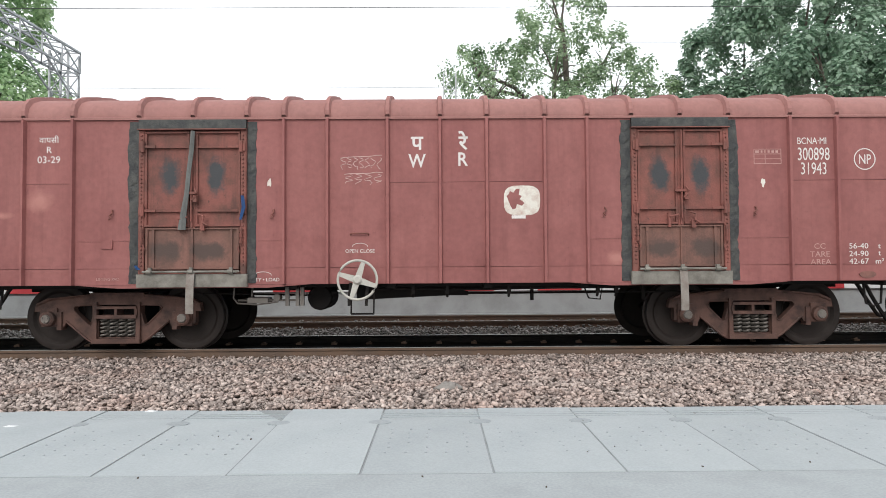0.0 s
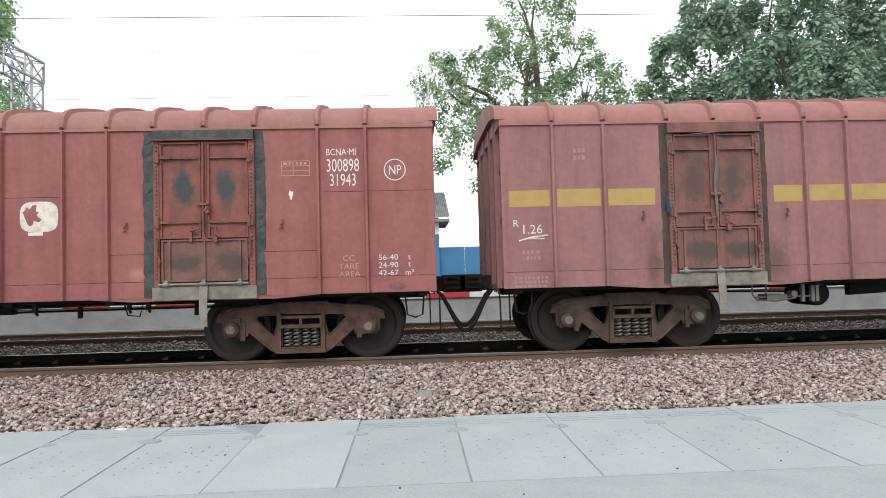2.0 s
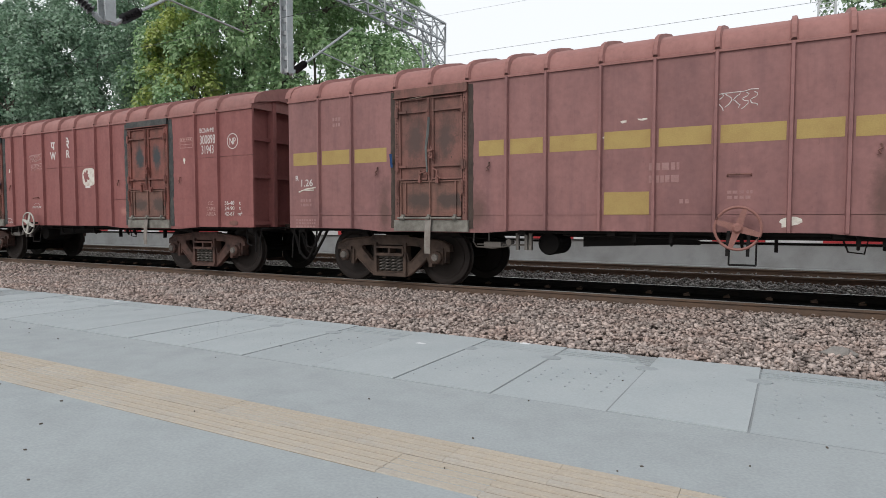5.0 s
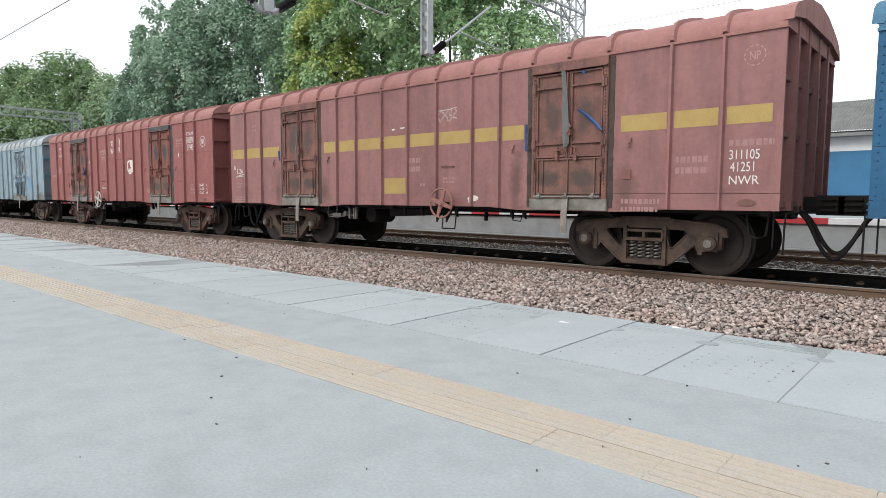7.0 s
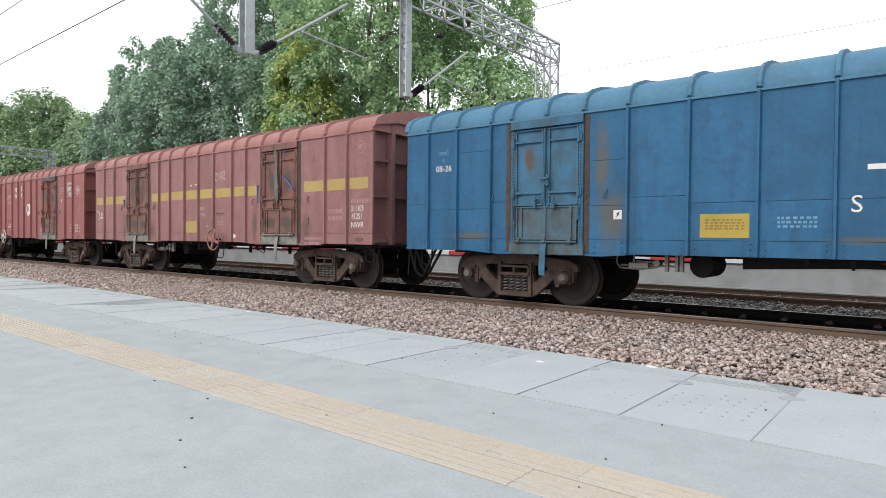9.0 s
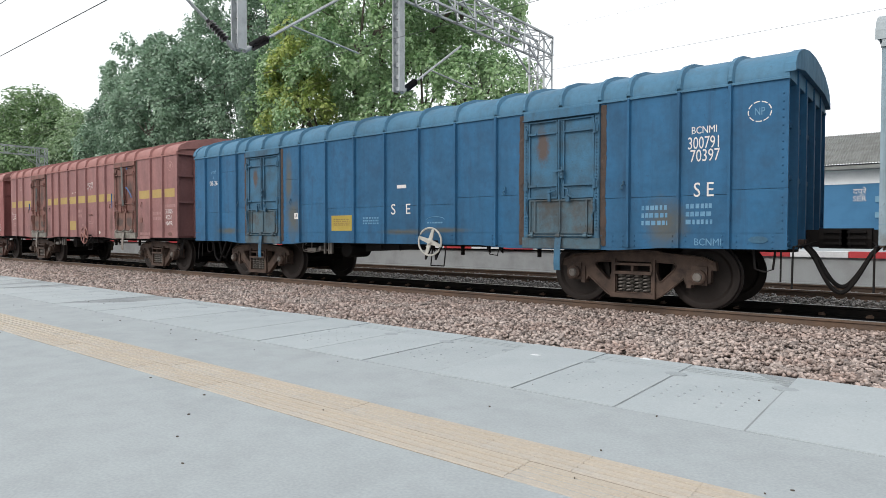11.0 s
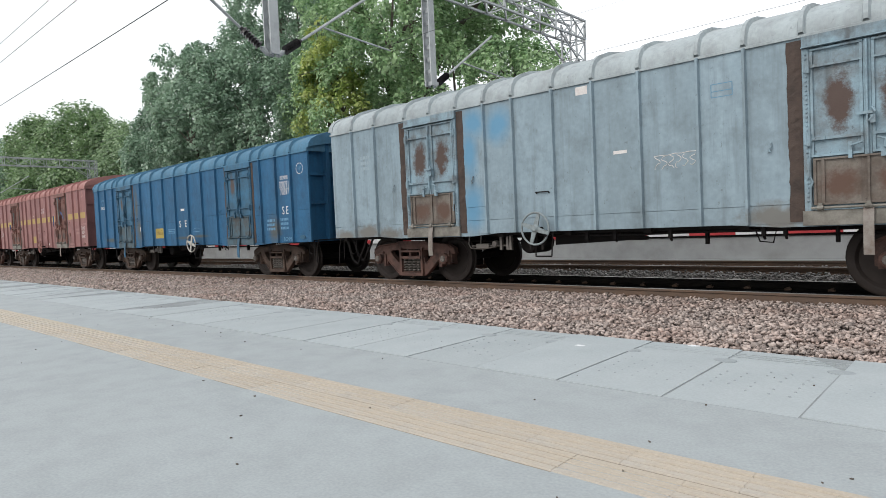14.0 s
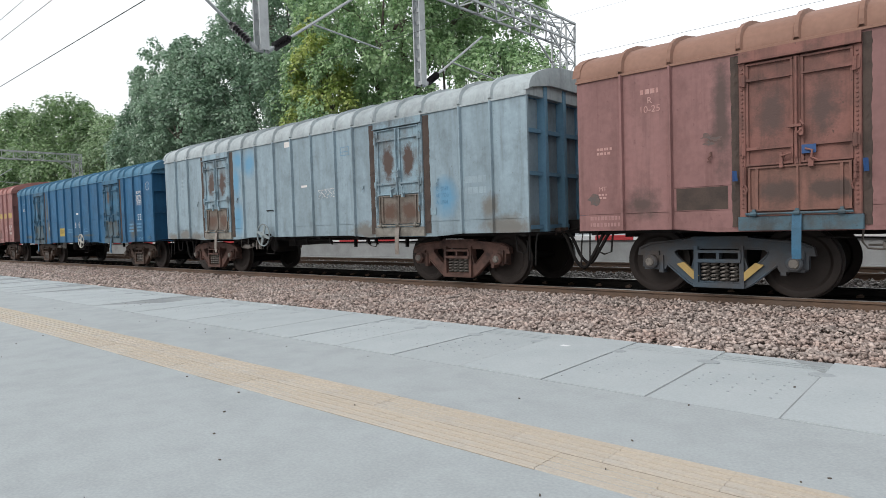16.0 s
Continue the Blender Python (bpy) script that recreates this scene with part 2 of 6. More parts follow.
# ---- mesh building ----
class Shape:
    """Points and faces of one mesh."""

    def __init__(self):
        self.v, self.f = [], []

    def box(self, x0, x1, y0, y1, z0, z1, b=0.0):
        o = len(self.v)
        if b <= 0:
            self.v += [(x, y, z) for x in (x0, x1) for y in (y0, y1) for z in (z0, z1)]
            self.f += [tuple(o + i for i in q) for q in ((0, 1, 3, 2), (4, 6, 7, 5), (0, 4, 5, 1), (2, 3, 7, 6), (0, 2, 6, 4), (1, 5, 7, 3))]
        else:
            # edges along x and z facing the near side are rounded off
            prof = [(x0, y1), (x0, y0 + b), (x0 + b, y0), (x1 - b, y0), (x1, y0 + b), (x1, y1)]
            self.prism([(x, y) for x, y in prof], z0, z1, "z")
        return self

    def prism(self, prof, a0, a1, axis="x"):
        """An outline swept along an axis: (y, z) along x, (x, z) along y, (x, y) along z."""
        o, n = len(self.v), len(prof)
        for a in (a0, a1):
            for p, q in prof:
                self.v.append({"x": (a, p, q), "y": (p, a, q), "z": (p, q, a)}[axis])
        self.f += [(o + i, o + (i + 1) % n, o + n + (i + 1) % n, o + n + i) for i in range(n)]
        self.f += [tuple(o + i for i in reversed(range(n))), tuple(o + n + i for i in range(n))]
        return self

    def tube(self, a, b, r, r2=None, seg=8):
        a, b = Vector(a), Vector(b)
        r2 = r if r2 is None else r2
        d = (b - a).normalized()
        u = d.orthogonal().normalized()
        w = d.cross(u)
        o = len(self.v)
        for p, rad in ((a, r), (b, r2)):
            for i in range(seg):
                an = 2 * math.pi * i / seg
                self.v.append(tuple(p + (u * math.cos(an) + w * math.sin(an)) * rad))
        self.f += [(o + i, o + (i + 1) % seg, o + seg + (i + 1) % seg, o + seg + i) for i in range(seg)]
        self.f += [tuple(o + i for i in reversed(range(seg))), tuple(o + seg + i for i in range(seg))]
        return self

    def chain(self, pts, r, seg=6, ends=1.0):
        """A bent tube through points, one skin."""
        pts = [Vector(p) for p in pts]
        o, n = len(self.v), len(pts)
        for k, p in enumerate(pts):
            d = (pts[min(k + 1, n - 1)] - pts[max(k - 1, 0)]).normalized()
            ref = Vector((0, 0, 1)) if abs(d.z) < 0.9 else Vector((1, 0, 0))
            u = d.cross(ref).normalized()
            w = d.cross(u)
            rad = r[k] if isinstance(r, (list, tuple)) else r
            for i in range(seg):
                an = 2 * math.pi * i / seg
                self.v.append(tuple(p + (u * math.cos(an) + w * math.sin(an)) * rad))
        for k in range(n - 1):
            q = o + k * seg
            self.f += [(q + i, q + (i + 1) % seg, q + seg + (i + 1) % seg, q + seg + i) for i in range(seg)]
        self.f += [tuple(o + i for i in reversed(range(seg))), tuple(o + (n - 1) * seg + i for i in range(seg))]
        return self

    def lathe(self, prof, cx, cz, seg=28):
        """A ring turned round an axis along y: (radius, y) points."""
        o, n = len(self.v), len(prof)
        for i in range(seg):
            an = 2 * math.pi * i / seg
            for r, y in prof:
                self.v.append((cx + r * math.cos(an), y, cz + r * math.sin(an)))
        for i in range(seg):
            for k in range(n - 1):
                a, b = o + i * n + k, o + (i + 1) % seg * n + k
                self.f.append((a, b, b + 1, a + 1))
        return self

    def blob(self, x, z, w, h, y, rng, n=14, rough=0.25, thick=0.002):
        """A ragged flat patch on a wall that faces -y."""
        prof = []
        for i in range(n):
            an = 2 * math.pi * i / n
            k = 1 + rng.uniform(-rough, rough)
            prof.append((x + w / 2 * k * math.cos(an), z + h / 2 * k * math.sin(an)))
        return self.prism(prof, y - thick, y, "y")


STRETCH = [1.0, 0.0]    # height of a wagon's upper works against the usual one


def part(name, shape, mat, parent=None, label="", smooth=False):
    me = bpy.data.meshes.new(name)
    k, dz = STRETCH
    me.from_pydata([(x, y, z * k + dz) for x, y, z in shape.v] if k != 1.0 else shape.v, [], shape.f)
    me.materials.append(mat)
    bm = bmesh.new()
    bm.from_mesh(me)
    bmesh.ops.recalc_face_normals(bm, faces=bm.faces)
    bm.to_mesh(me)
    bm.free()
    if smooth:
        for p in me.polygons:
            p.use_smooth = True
        me.set_sharp_from_angle(angle=radians(35))
    ob = new(name, me)
    if parent:
        ob.parent = parent
    return tagged(ob, label) if label else ob


def thing(name, label, category, x=0, y=0, z=0, group="", kind=""):
    ob = new(name)
    ob.empty_display_size = 0.2
    ob.matrix_basis = pose(x, y, z)
    return tagged(ob, label, category, group, kind)


def writing(text, x, z, cap, mat, parent, wide=1.0, y=-1.603, bold=0.0, align="CENTER"):
    """Painted letters on the near side of a wagon, centred at x, z, with capitals of that height."""
    cu = bpy.data.curves.new("lettering", "FONT")
    cu.body, cu.size, cu.align_x, cu.offset = text, cap / 0.7, align, bold
    cu.extrude, cu.resolution_u = 0.001, 3
    cu.materials.append(mat)
    ob = new("lettering", cu)
    k, dz = STRETCH
    ob.matrix_basis = pose(x, y, (z - cap / 2) * k + dz, 90) @ Matrix.Diagonal((wide, 1, 1, 1))
    ob.parent = parent
    return ob


def bars(x, z, w, h, rows, mat, parent, rng, y=-1.6):
    """Writing that is too worn to read: short bars in rows."""
    s = Shape()
    for r in range(rows):
        zz = z - r * h * 1.7
        q = x - w / 2
        while q < x + w / 2 - 0.01:
            d = rng.uniform(0.025, 0.06) * max(1, h / 0.06)
            s.box(q, min(q + d, x + w / 2), y - 0.002, y, zz - h / 2, zz + h / 2)
            q += d + rng.uniform(0.012, 0.03)
    tagged(part("worn_lettering", s, mat, parent), kind="stuff")


def chalk(x, z, w, h, mat, parent, rng, bar=True, y=-1.601, r=0.005, loops=6):
    """A hand-drawn chalk scrawl with a head line."""
    s = Shape()
    if bar:
        s.chain([(x - w / 2 + w * k / 6, y, z + h / 2 + rng.uniform(-0.008, 0.008) + 0.03 * k / 6) for k in range(7)], r, 4)
    for k in range(loops):
        cx = x - w / 2 + w * (k + 0.5) / loops
        ph, f = rng.uniform(0, 6.28), rng.uniform(0.8, 1.7)
        pts = [(cx + 0.42 * w / loops * math.sin(ph + f * a * 0.8) , y, z + h / 2 - h * a / 9 * rng.uniform(0.75, 1.0)) for a in range(10)]
        s.chain(pts, r, 4)
    tagged(part("chalk_scrawl", s, mat, parent, "hand-drawn chalk scrawl"), kind="stuff")


def ring(x, z, r, mat, parent, gaps=0, y=-1.601, thick=0.007):
    s = Shape()
    n = 36
    for k in range(n):
        if gaps and k % gaps == 0:
            continue
        a0, a1 = 2 * math.pi * k / n, 2 * math.pi * (k + 1.05) / n
        s.prism([(x + q * math.cos(a), z + q * math.sin(a)) for q, a in ((r - thick, a0), (r + thick, a0), (r + thick, a1), (r - thick, a1))], y - 0.002, y, "y")
    part("painted_ring", s, mat, parent)


def cloth(name, pts, mat, parent, label, y=-1.70):
    """A hanging strip: (x, z, width) down its length, with a fold along the middle."""
    s = Shape()
    pts = [(x, z, w * 0.68) for x, z, w in pts]
    n = len(pts)
    for dy in (0.0, 0.008):
        for k, (x, z, w) in enumerate(pts):
            s.v += [(x - w / 2, y + dy + 0.012 * math.sin(2.1 * k), z), (x, y + dy - 0.02 - 0.01 * math.cos(1.7 * k), z), (x + w / 2, y + dy + 0.01 * math.cos(1.3 * k), z)]
    for k in range(n - 1):
        for j in (0, 1):
            a = 3 * k + j
            s.f.append((a, a + 1, a + 4, a + 3))
            a += 3 * n
            s.f.append((a + 3, a + 4, a + 1, a))
    part(name, s, mat, parent, label, True)


# ---- ground, tracks, platforms ----
ground = part("ground", Shape().box(-400, 300, -200, 900, -0.6, -0.30), BED)
tagged(ground, "brown gravelly earth under the tracks", "ground", kind="structure")


def bed_height(y):
    """The ballast's cross section."""
    pts = [(6.02, -0.16), (6.6, -0.16), (8.2, -0.17), (9.2, -0.15), (9.7, -0.16), (11.2, -0.17), (11.6, -0.16), (12.6, -0.2), (14.0, -0.15), (16.0, -0.16), (17.0, -0.14)]
    return float(np.interp(y, [p[0] for p in pts], [p[1] for p in pts]))


def ballast_bed():
    s = Shape()
    ys = np.linspace(6.02, 17.0, 40)
    prof = [(y, bed_height(y) - 0.025) for y in ys] + [(17.0, -0.4), (6.02, -0.4)]
    s.prism(prof, -260, 120, "x")
    tagged(part("ballast_bed", s, BED), "packed brown and grey track ballast between platforms", "ballast", kind="structure")


def stones(name, mat, label, x0, x1, y0, y1, count, lo, hi, seed, lift=0.0):
    rng = np.random.default_rng(seed)
    base = np.array([(x, y, z) for x in (-1, 1) for y in (-1, 1) for z in (-1, 1)]) * 0.62
    tri = np.array([(0, 1, 3), (0, 3, 2), (4, 6, 7), (4, 7, 5), (0, 4, 5), (0, 5, 1), (2, 3, 7), (2, 7, 6), (0, 2, 6), (0, 6, 4), (1, 5, 7), (1, 7, 3)])
    xs, ys = rng.uniform(x0, x1, count), rng.uniform(y0, y1, count)
    zs = np.array([bed_height(y) for y in ys]) + rng.uniform(-0.02, 0.045, count) + lift
    size = rng.uniform(lo, hi, count)
    v = base[None] * rng.uniform(0.55, 1.3, (count, 8, 3)) * (rng.uniform(0.65, 1.3, (count, 1, 3)) * [1.3, 0.9, 0.55])
    # stones lie mostly on their flat sides
    a, b, c = rng.uniform(0, 6.283, count), rng.normal(0, 0.45, count), rng.normal(0, 0.45, count)
    one, nil = np.ones(count), np.zeros(count)
    turn = np.stack([np.cos(a), -np.sin(a), nil, np.sin(a), np.cos(a), nil, nil, nil, one], 1).reshape(-1, 3, 3)
    tip = np.stack([one, nil, nil, nil, np.cos(b), -np.sin(b), nil, np.sin(b), np.cos(b)], 1).reshape(-1, 3, 3)
    lean = np.stack([np.cos(c), nil, np.sin(c), nil, one, nil, -np.sin(c), nil, np.cos(c)], 1).reshape(-1, 3, 3)
    rot = turn @ tip @ lean
    v = np.einsum("nij,nkj->nki", rot, v) * size[:, None, None] / 2 + np.stack([xs, ys, zs], 1)[:, None]
    f = (tri[None] + 8 * np.arange(count)[:, None, None]).reshape(-1, 3)
    me = bpy.data.meshes.new(name)
    me.vertices.add(count * 8)
    me.vertices.foreach_set("co", v.reshape(-1))
    me.loops.add(f.size)
    me.loops.foreach_set("vertex_index", f.reshape(-1).astype(np.int32))
    me.polygons.add(len(f))
    me.polygons.foreach_set("loop_start", np.arange(0, f.size, 3, dtype=np.int32))
    me.update(calc_edges=True)
    me.materials.append(mat)
    return tagged(new(name, me), label, "ballast", kind="stuff")


def rail(y, side=None):
    s = Shape()
    s.prism([(y - 0.068, -0.155), (y + 0.068, -0.155), (y + 0.068, -0.142), (y + 0.012, -0.125), (y + 0.01, -0.045), (y + 0.034, -0.035), (y + 0.034, -0.003),
             (y - 0.034, -0.003), (y - 0.034, -0.035), (y - 0.01, -0.045), (y - 0.012, -0.125), (y - 0.068, -0.142)], -260, 120, "x")
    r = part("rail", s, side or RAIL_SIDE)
    tagged(r, "rusty steel rail with a polished running surface", "rail", group="rails", kind="structure")
    part("running_surface", Shape().box(-260, 120, y - 0.03, y + 0.03, -0.003, 0.001), RAIL_TOP, r, "polished running surface")
    return r


def tracks():
    for yc in (DC, DC2):
        for side in (-0.87, 0.87):
            # only the near track's far rail gets the painted shade
            r = rail(yc + side, OIL_SHADE_RAIL if (yc, side) == (DC, 0.87) else None)
            s = Shape()
            for k in range(-90, 26):
                x = k * 0.63
                for e in (-1, 1):
                    yy = yc + side + e * 0.075
                    s.box(x - 0.05, x + 0.05, yy - 0.045, yy + 0.045, -0.15, -0.118)
                    s.tube((x - 0.03, yy, -0.118), (x + 0.03, yy, -0.10), 0.012, seg=5)
            tagged(part("rail_clip", s, RAIL_SIDE, r, "spring clips along the rail foot"), kind="stuff")
        s = Shape()
        for k in range(-90, 26):
            x = k * 0.63
            s.prism([(x - 0.13, -0.36), (x + 0.13, -0.36), (x + 0.11, -0.152), (x - 0.11, -0.152)], yc - 1.37, yc + 1.37, "y")
        tagged(part("sleeper", s, SLEEPER), "grey concrete sleepers sunk in ballast", "sleeper", kind="stuff")
    # oily bed, coloured black to stand for the shade beneath the train
    oil = part("oily_shaded_bed", Shape().box(-200, 60, DC - 0.84, DC + 0.84, -0.3, -0.149), OILY_SHADE)
    tagged(oil, "oily ballast between the rails, its shade painted black", "ballast", kind="structure")


def platform():
    p = thing("platform", "pale grey concrete platform with a slabbed edge", "platform", kind="structure")
    part("screed", Shape().box(-160, 60, 3.105, 4.13, -0.5, ZP - 0.002), CONCRETE, p, "smooth grey concrete screed")
    part("screed", Shape().box(-160, 60, -40, 2.51, -0.5, ZP - 0.002), CONCRETE, p, "smooth grey concrete screed")
    part("strip_bed", Shape().box(-160, 60, 2.51, 3.105, -0.5, ZP - 0.004), CONCRETE, p)
    part("slab_bed", Shape().box(-160, 60, 4.13, 6.0, -0.5, ZP - 0.003), JOINT, p)
    part("edge_face", Shape().box(-160, 60, 6.0, 6.02, -0.5, ZP - 0.012), CONCRETE, p)
    return p


def platform_slabs(p):
    w = 0.883
    me = None
    rng = random.Random(4)
    for k in range(-62, 14):
        x0 = -0.53 + k * w
        if me is None:
            s = Shape()
            g = 0.008
            s.prism([(g, 4.138), (w - g, 4.138), (w - g, 6.01), (g, 6.01)], ZP - 0.06, ZP, "z")
            ob = part("slab", s, SLAB, p)
            me = ob.data
        else:
            ob = new("slab", me)
            ob.parent = p
        ob.matrix_basis = pose(x0, 0, rng.uniform(-0.002, 0.002), rng.uniform(-0.05, 0.05), rng.uniform(-0.08, 0.08), 0)
    # anti-slip grooves along the edge and studs
    s = Shape()
    for y in (5.68, 5.75, 5.82):
        s.box(-54, 11, y, y + 0.010, ZP - 0.01, ZP + 0.0045)
    part("groove", s, GROOVE, p, "thin grooves along the platform edge")
    s = Shape()
    for k in range(-62, 14):
        for i in range(5):
            for j in range(6):
                if rng.random() < 0.25:
                    continue
                x, y = -0.53 + k * w + 0.13 + i * 0.15 + rng.uniform(-.01, .01), 4.6 + j * 0.13 + rng.uniform(-.01, .01)
                s.tube((x, y, ZP - 0.004), (x, y, ZP + 0.005), 0.012, 0.008, seg=6)
    tagged(part("stud", s, GROOVE, p, "worn round anti-slip studs"), kind="stuff")
    s = Shape()
    for k in range(-40, 12):
        x, y = -0.53 + k * w, 5.5
        s.prism([(x + 0.1 * math.cos(a * math.pi / 6), y + 0.075 * math.sin(a * math.pi / 6)) for a in range(12)], ZP - 0.01, ZP + 0.0048, "z")
    tagged(part("mortar_patch", s, GROOVE, p, "round mortar patches over the slab joints"), kind="stuff")


def tactile_strip(p):
    me = None
    n = 0.60
    rng = random.Random(9)
    for row in range(2):
        for k in range(-80, 30):
            if me is None:
                s = Shape()
                s.box(0.001, n - 0.001, 0.002, 0.288, ZP - 0.03, ZP - 0.004)
                for j in range(4):
                    c = (j + 0.5) * 0.29 / 4
                    s.prism([(c - 0.030, ZP - 0.008), (c + 0.030, ZP - 0.008), (c + 0.024, ZP + 0.004), (c - 0.024, ZP + 0.004)], 0.001, n - 0.001, "x")
                ob = part("tactile_tile", s, YELLOW_TILE, p, "faded yellow ribbed guide tile")
                me = ob.data
                me.materials.append(TILE_GROOVE)
                for f in list(me.polygons)[:6]:
                    f.material_index = 1
            else:
                ob = new("tactile_tile", me)
                ob.parent = p
            ob.matrix_basis = pose(-2.81 + k * n + row * 0.24, 2.515 + row * 0.293, rng.uniform(-0.001, 0.002))


def far_platform():
    p = thing("far_platform", "grey plastered platform wall with a red and white kerb", "platform", kind="structure")
    part("wall", Shape().box(-260, 120, 17.0, 24.0, -0.4, 0.58), GREY_WALL, p, "stained grey plastered wall")
    part("ledge", Shape().box(-260, 120, 16.8, 17.0, -0.4, -0.04), GREY_WALL, p, "low concrete drain edge")
    me = {}
    for k in range(-70, 20):
        m = (RED_PAINT, WHITE_PAINT)[k % 2]
        if k % 2 not in me:
            ob = part("kerb_block", Shape().box(0.004, 1.196, 16.93, 17.35, 0.58, 0.72), m, p, ("red painted kerb block", "white painted kerb block")[k % 2])
            me[k % 2] = ob.data
        else:
            ob = new("kerb_block", me[k % 2])
            ob.parent = p
        ob.matrix_basis = pose(0.3 + k * 1.2, 0, 0)
    part("paving", Shape().box(-260, 120, 17.35, 24.0, 0.58, 0.715), CONCRETE, p)


ballast_bed()
tracks()
the_platform = platform()
far_platform()


# ---- wagons ----
POSTS_A = (-5.85, -5.15, -2.15, -1.53, -0.67, 0.08, 0.75, 1.58, 2.19, 5.11, 5.79)
DOORS_A = ((-4.21, -2.68), (2.82, 4.22))
POSTS_B = (-6.0, -5.25, -2.24, -1.6, -0.78, -0.03, 0.75, 1.62, 2.24, 5.28, 6.0)
DOORS_B = ((-4.31, -2.92), (2.93, 4.31))
POSTS_C = (-6.62, -5.93, -5.18, -2.68, -1.78, -0.88, 0.0, 0.9, 1.79, 2.68, 5.06, 5.8, 6.48)
DOORS_C = ((-4.75, -3.4), (3.25, 4.6))
BOTTOM, EAVE = 1.0, 3.37
ROOF_HIGH = ((1.60, 3.375), (1.605, 3.44), (1.575, 3.56), (1.49, 3.67), (1.32, 3.77), (1.0, 3.88), (0.55, 3.96), (0.0, 3.985))
ROOF_FLAT = ((1.60, 3.375), (1.605, 3.44), (1.575, 3.545), (1.49, 3.64), (1.32, 3.72), (1.0, 3.81), (0.55, 3.915), (0.0, 3.97))
ROOF = list(ROOF_HIGH)    # profile of the wagon in hand


def roof_line(grow=0.0, drop=0.0):
    half = [(y + grow * (y / 1.6), z + grow) for y, z in ROOF]
    return [(-y, z - drop) for y, z in half] + [(y, z - drop) for y, z in reversed(half[:-1])]


CENTRES = {k: k * PITCH for k in range(-6, 2)}
CENTRES.update({2: 29.386, 3: 44.293, 4: 58.772})
PLAN_A = (POSTS_A, DOORS_A, 6.756, 4.75, False)
PLAN_B = (POSTS_B, DOORS_B, 6.756, 4.75, False)
PLAN_C = (POSTS_C, DOORS_C, 7.184, 4.96, True)


def wheelset(bogie, x):
    w = part("wheelset", Shape().tube((0, -1.0, 0), (0, 1.0, 0), 0.075, seg=10), BLACK, bogie, "pair of dusty brown steel wheels on an axle")
    for side in (-1, 1):
        y = side * 0.84
        s = Shape().lathe([(0.02, y + side * 0.07), (0.13, y + side * 0.07), (0.15, y + side * 0.03), (0.37, y + side * 0.015), (0.41, y + side * 0.05), (0.475, y + side * 0.055),
                           (0.50, y + side * 0.045), (0.505, y - side * 0.04), (0.53, y - side * 0.05), (0.53, y - side * 0.075), (0.41, y - side * 0.075), (0.37, y - side * 0.02), (0.15, y - side * 0.03), (0.02, y - side * 0.07)], 0, 0, 40)
        part("wheel", s, WHEEL, w, smooth=True)
    w.matrix_basis = pose(x, 0, 0.5)
    return w


def side_frame_outline():
    """Truss-shaped cast side frame, (x, z)."""
    return [(-1.22, 0.72), (-1.05, 0.80), (-0.4, 0.86), (0.4, 0.86), (1.05, 0.80), (1.22, 0.72), (1.24, 0.60), (1.16, 0.60), (1.16, 0.42), (1.10, 0.40), (1.10, 0.60),
            (0.88, 0.60), (0.88, 0.40), (0.80, 0.38), (0.76, 0.46), (0.42, 0.17), (0.34, 0.12), (-0.34, 0.12), (-0.42, 0.17), (-0.76, 0.46), (-0.80, 0.38), (-0.88, 0.40), (-0.88, 0.60),
            (-1.10, 0.60), (-1.10, 0.40), (-1.16, 0.42), (-1.16, 0.60), (-1.24, 0.60)]


def plate_with_holes(outline, holes, y0, y1):
    """A thick plate in the x-z plane with holes through it."""
    bm = bmesh.new()
    edges = []
    for loop in (outline, *holes):
        vs = [bm.verts.new((x, y0, z)) for x, z in loop]
        edges += [bm.edges.new((vs[i], vs[(i + 1) % len(vs)])) for i in range(len(vs))]
    bmesh.ops.triangle_fill(bm, use_beauty=True, edges=edges)
    made = bmesh.ops.extrude_face_region(bm, geom=bm.faces[:])
    bmesh.ops.translate(bm, verts=[g for g in made["geom"] if isinstance(g, bmesh.types.BMVert)], vec=(0, y1 - y0, 0))
    s = Shape()
    bm.verts.index_update()
    s.v = [tuple(v.co) for v in bm.verts]
    s.f = [tuple(v.index for v in f.verts) for f in bm.faces]
    bm.free()
    return s


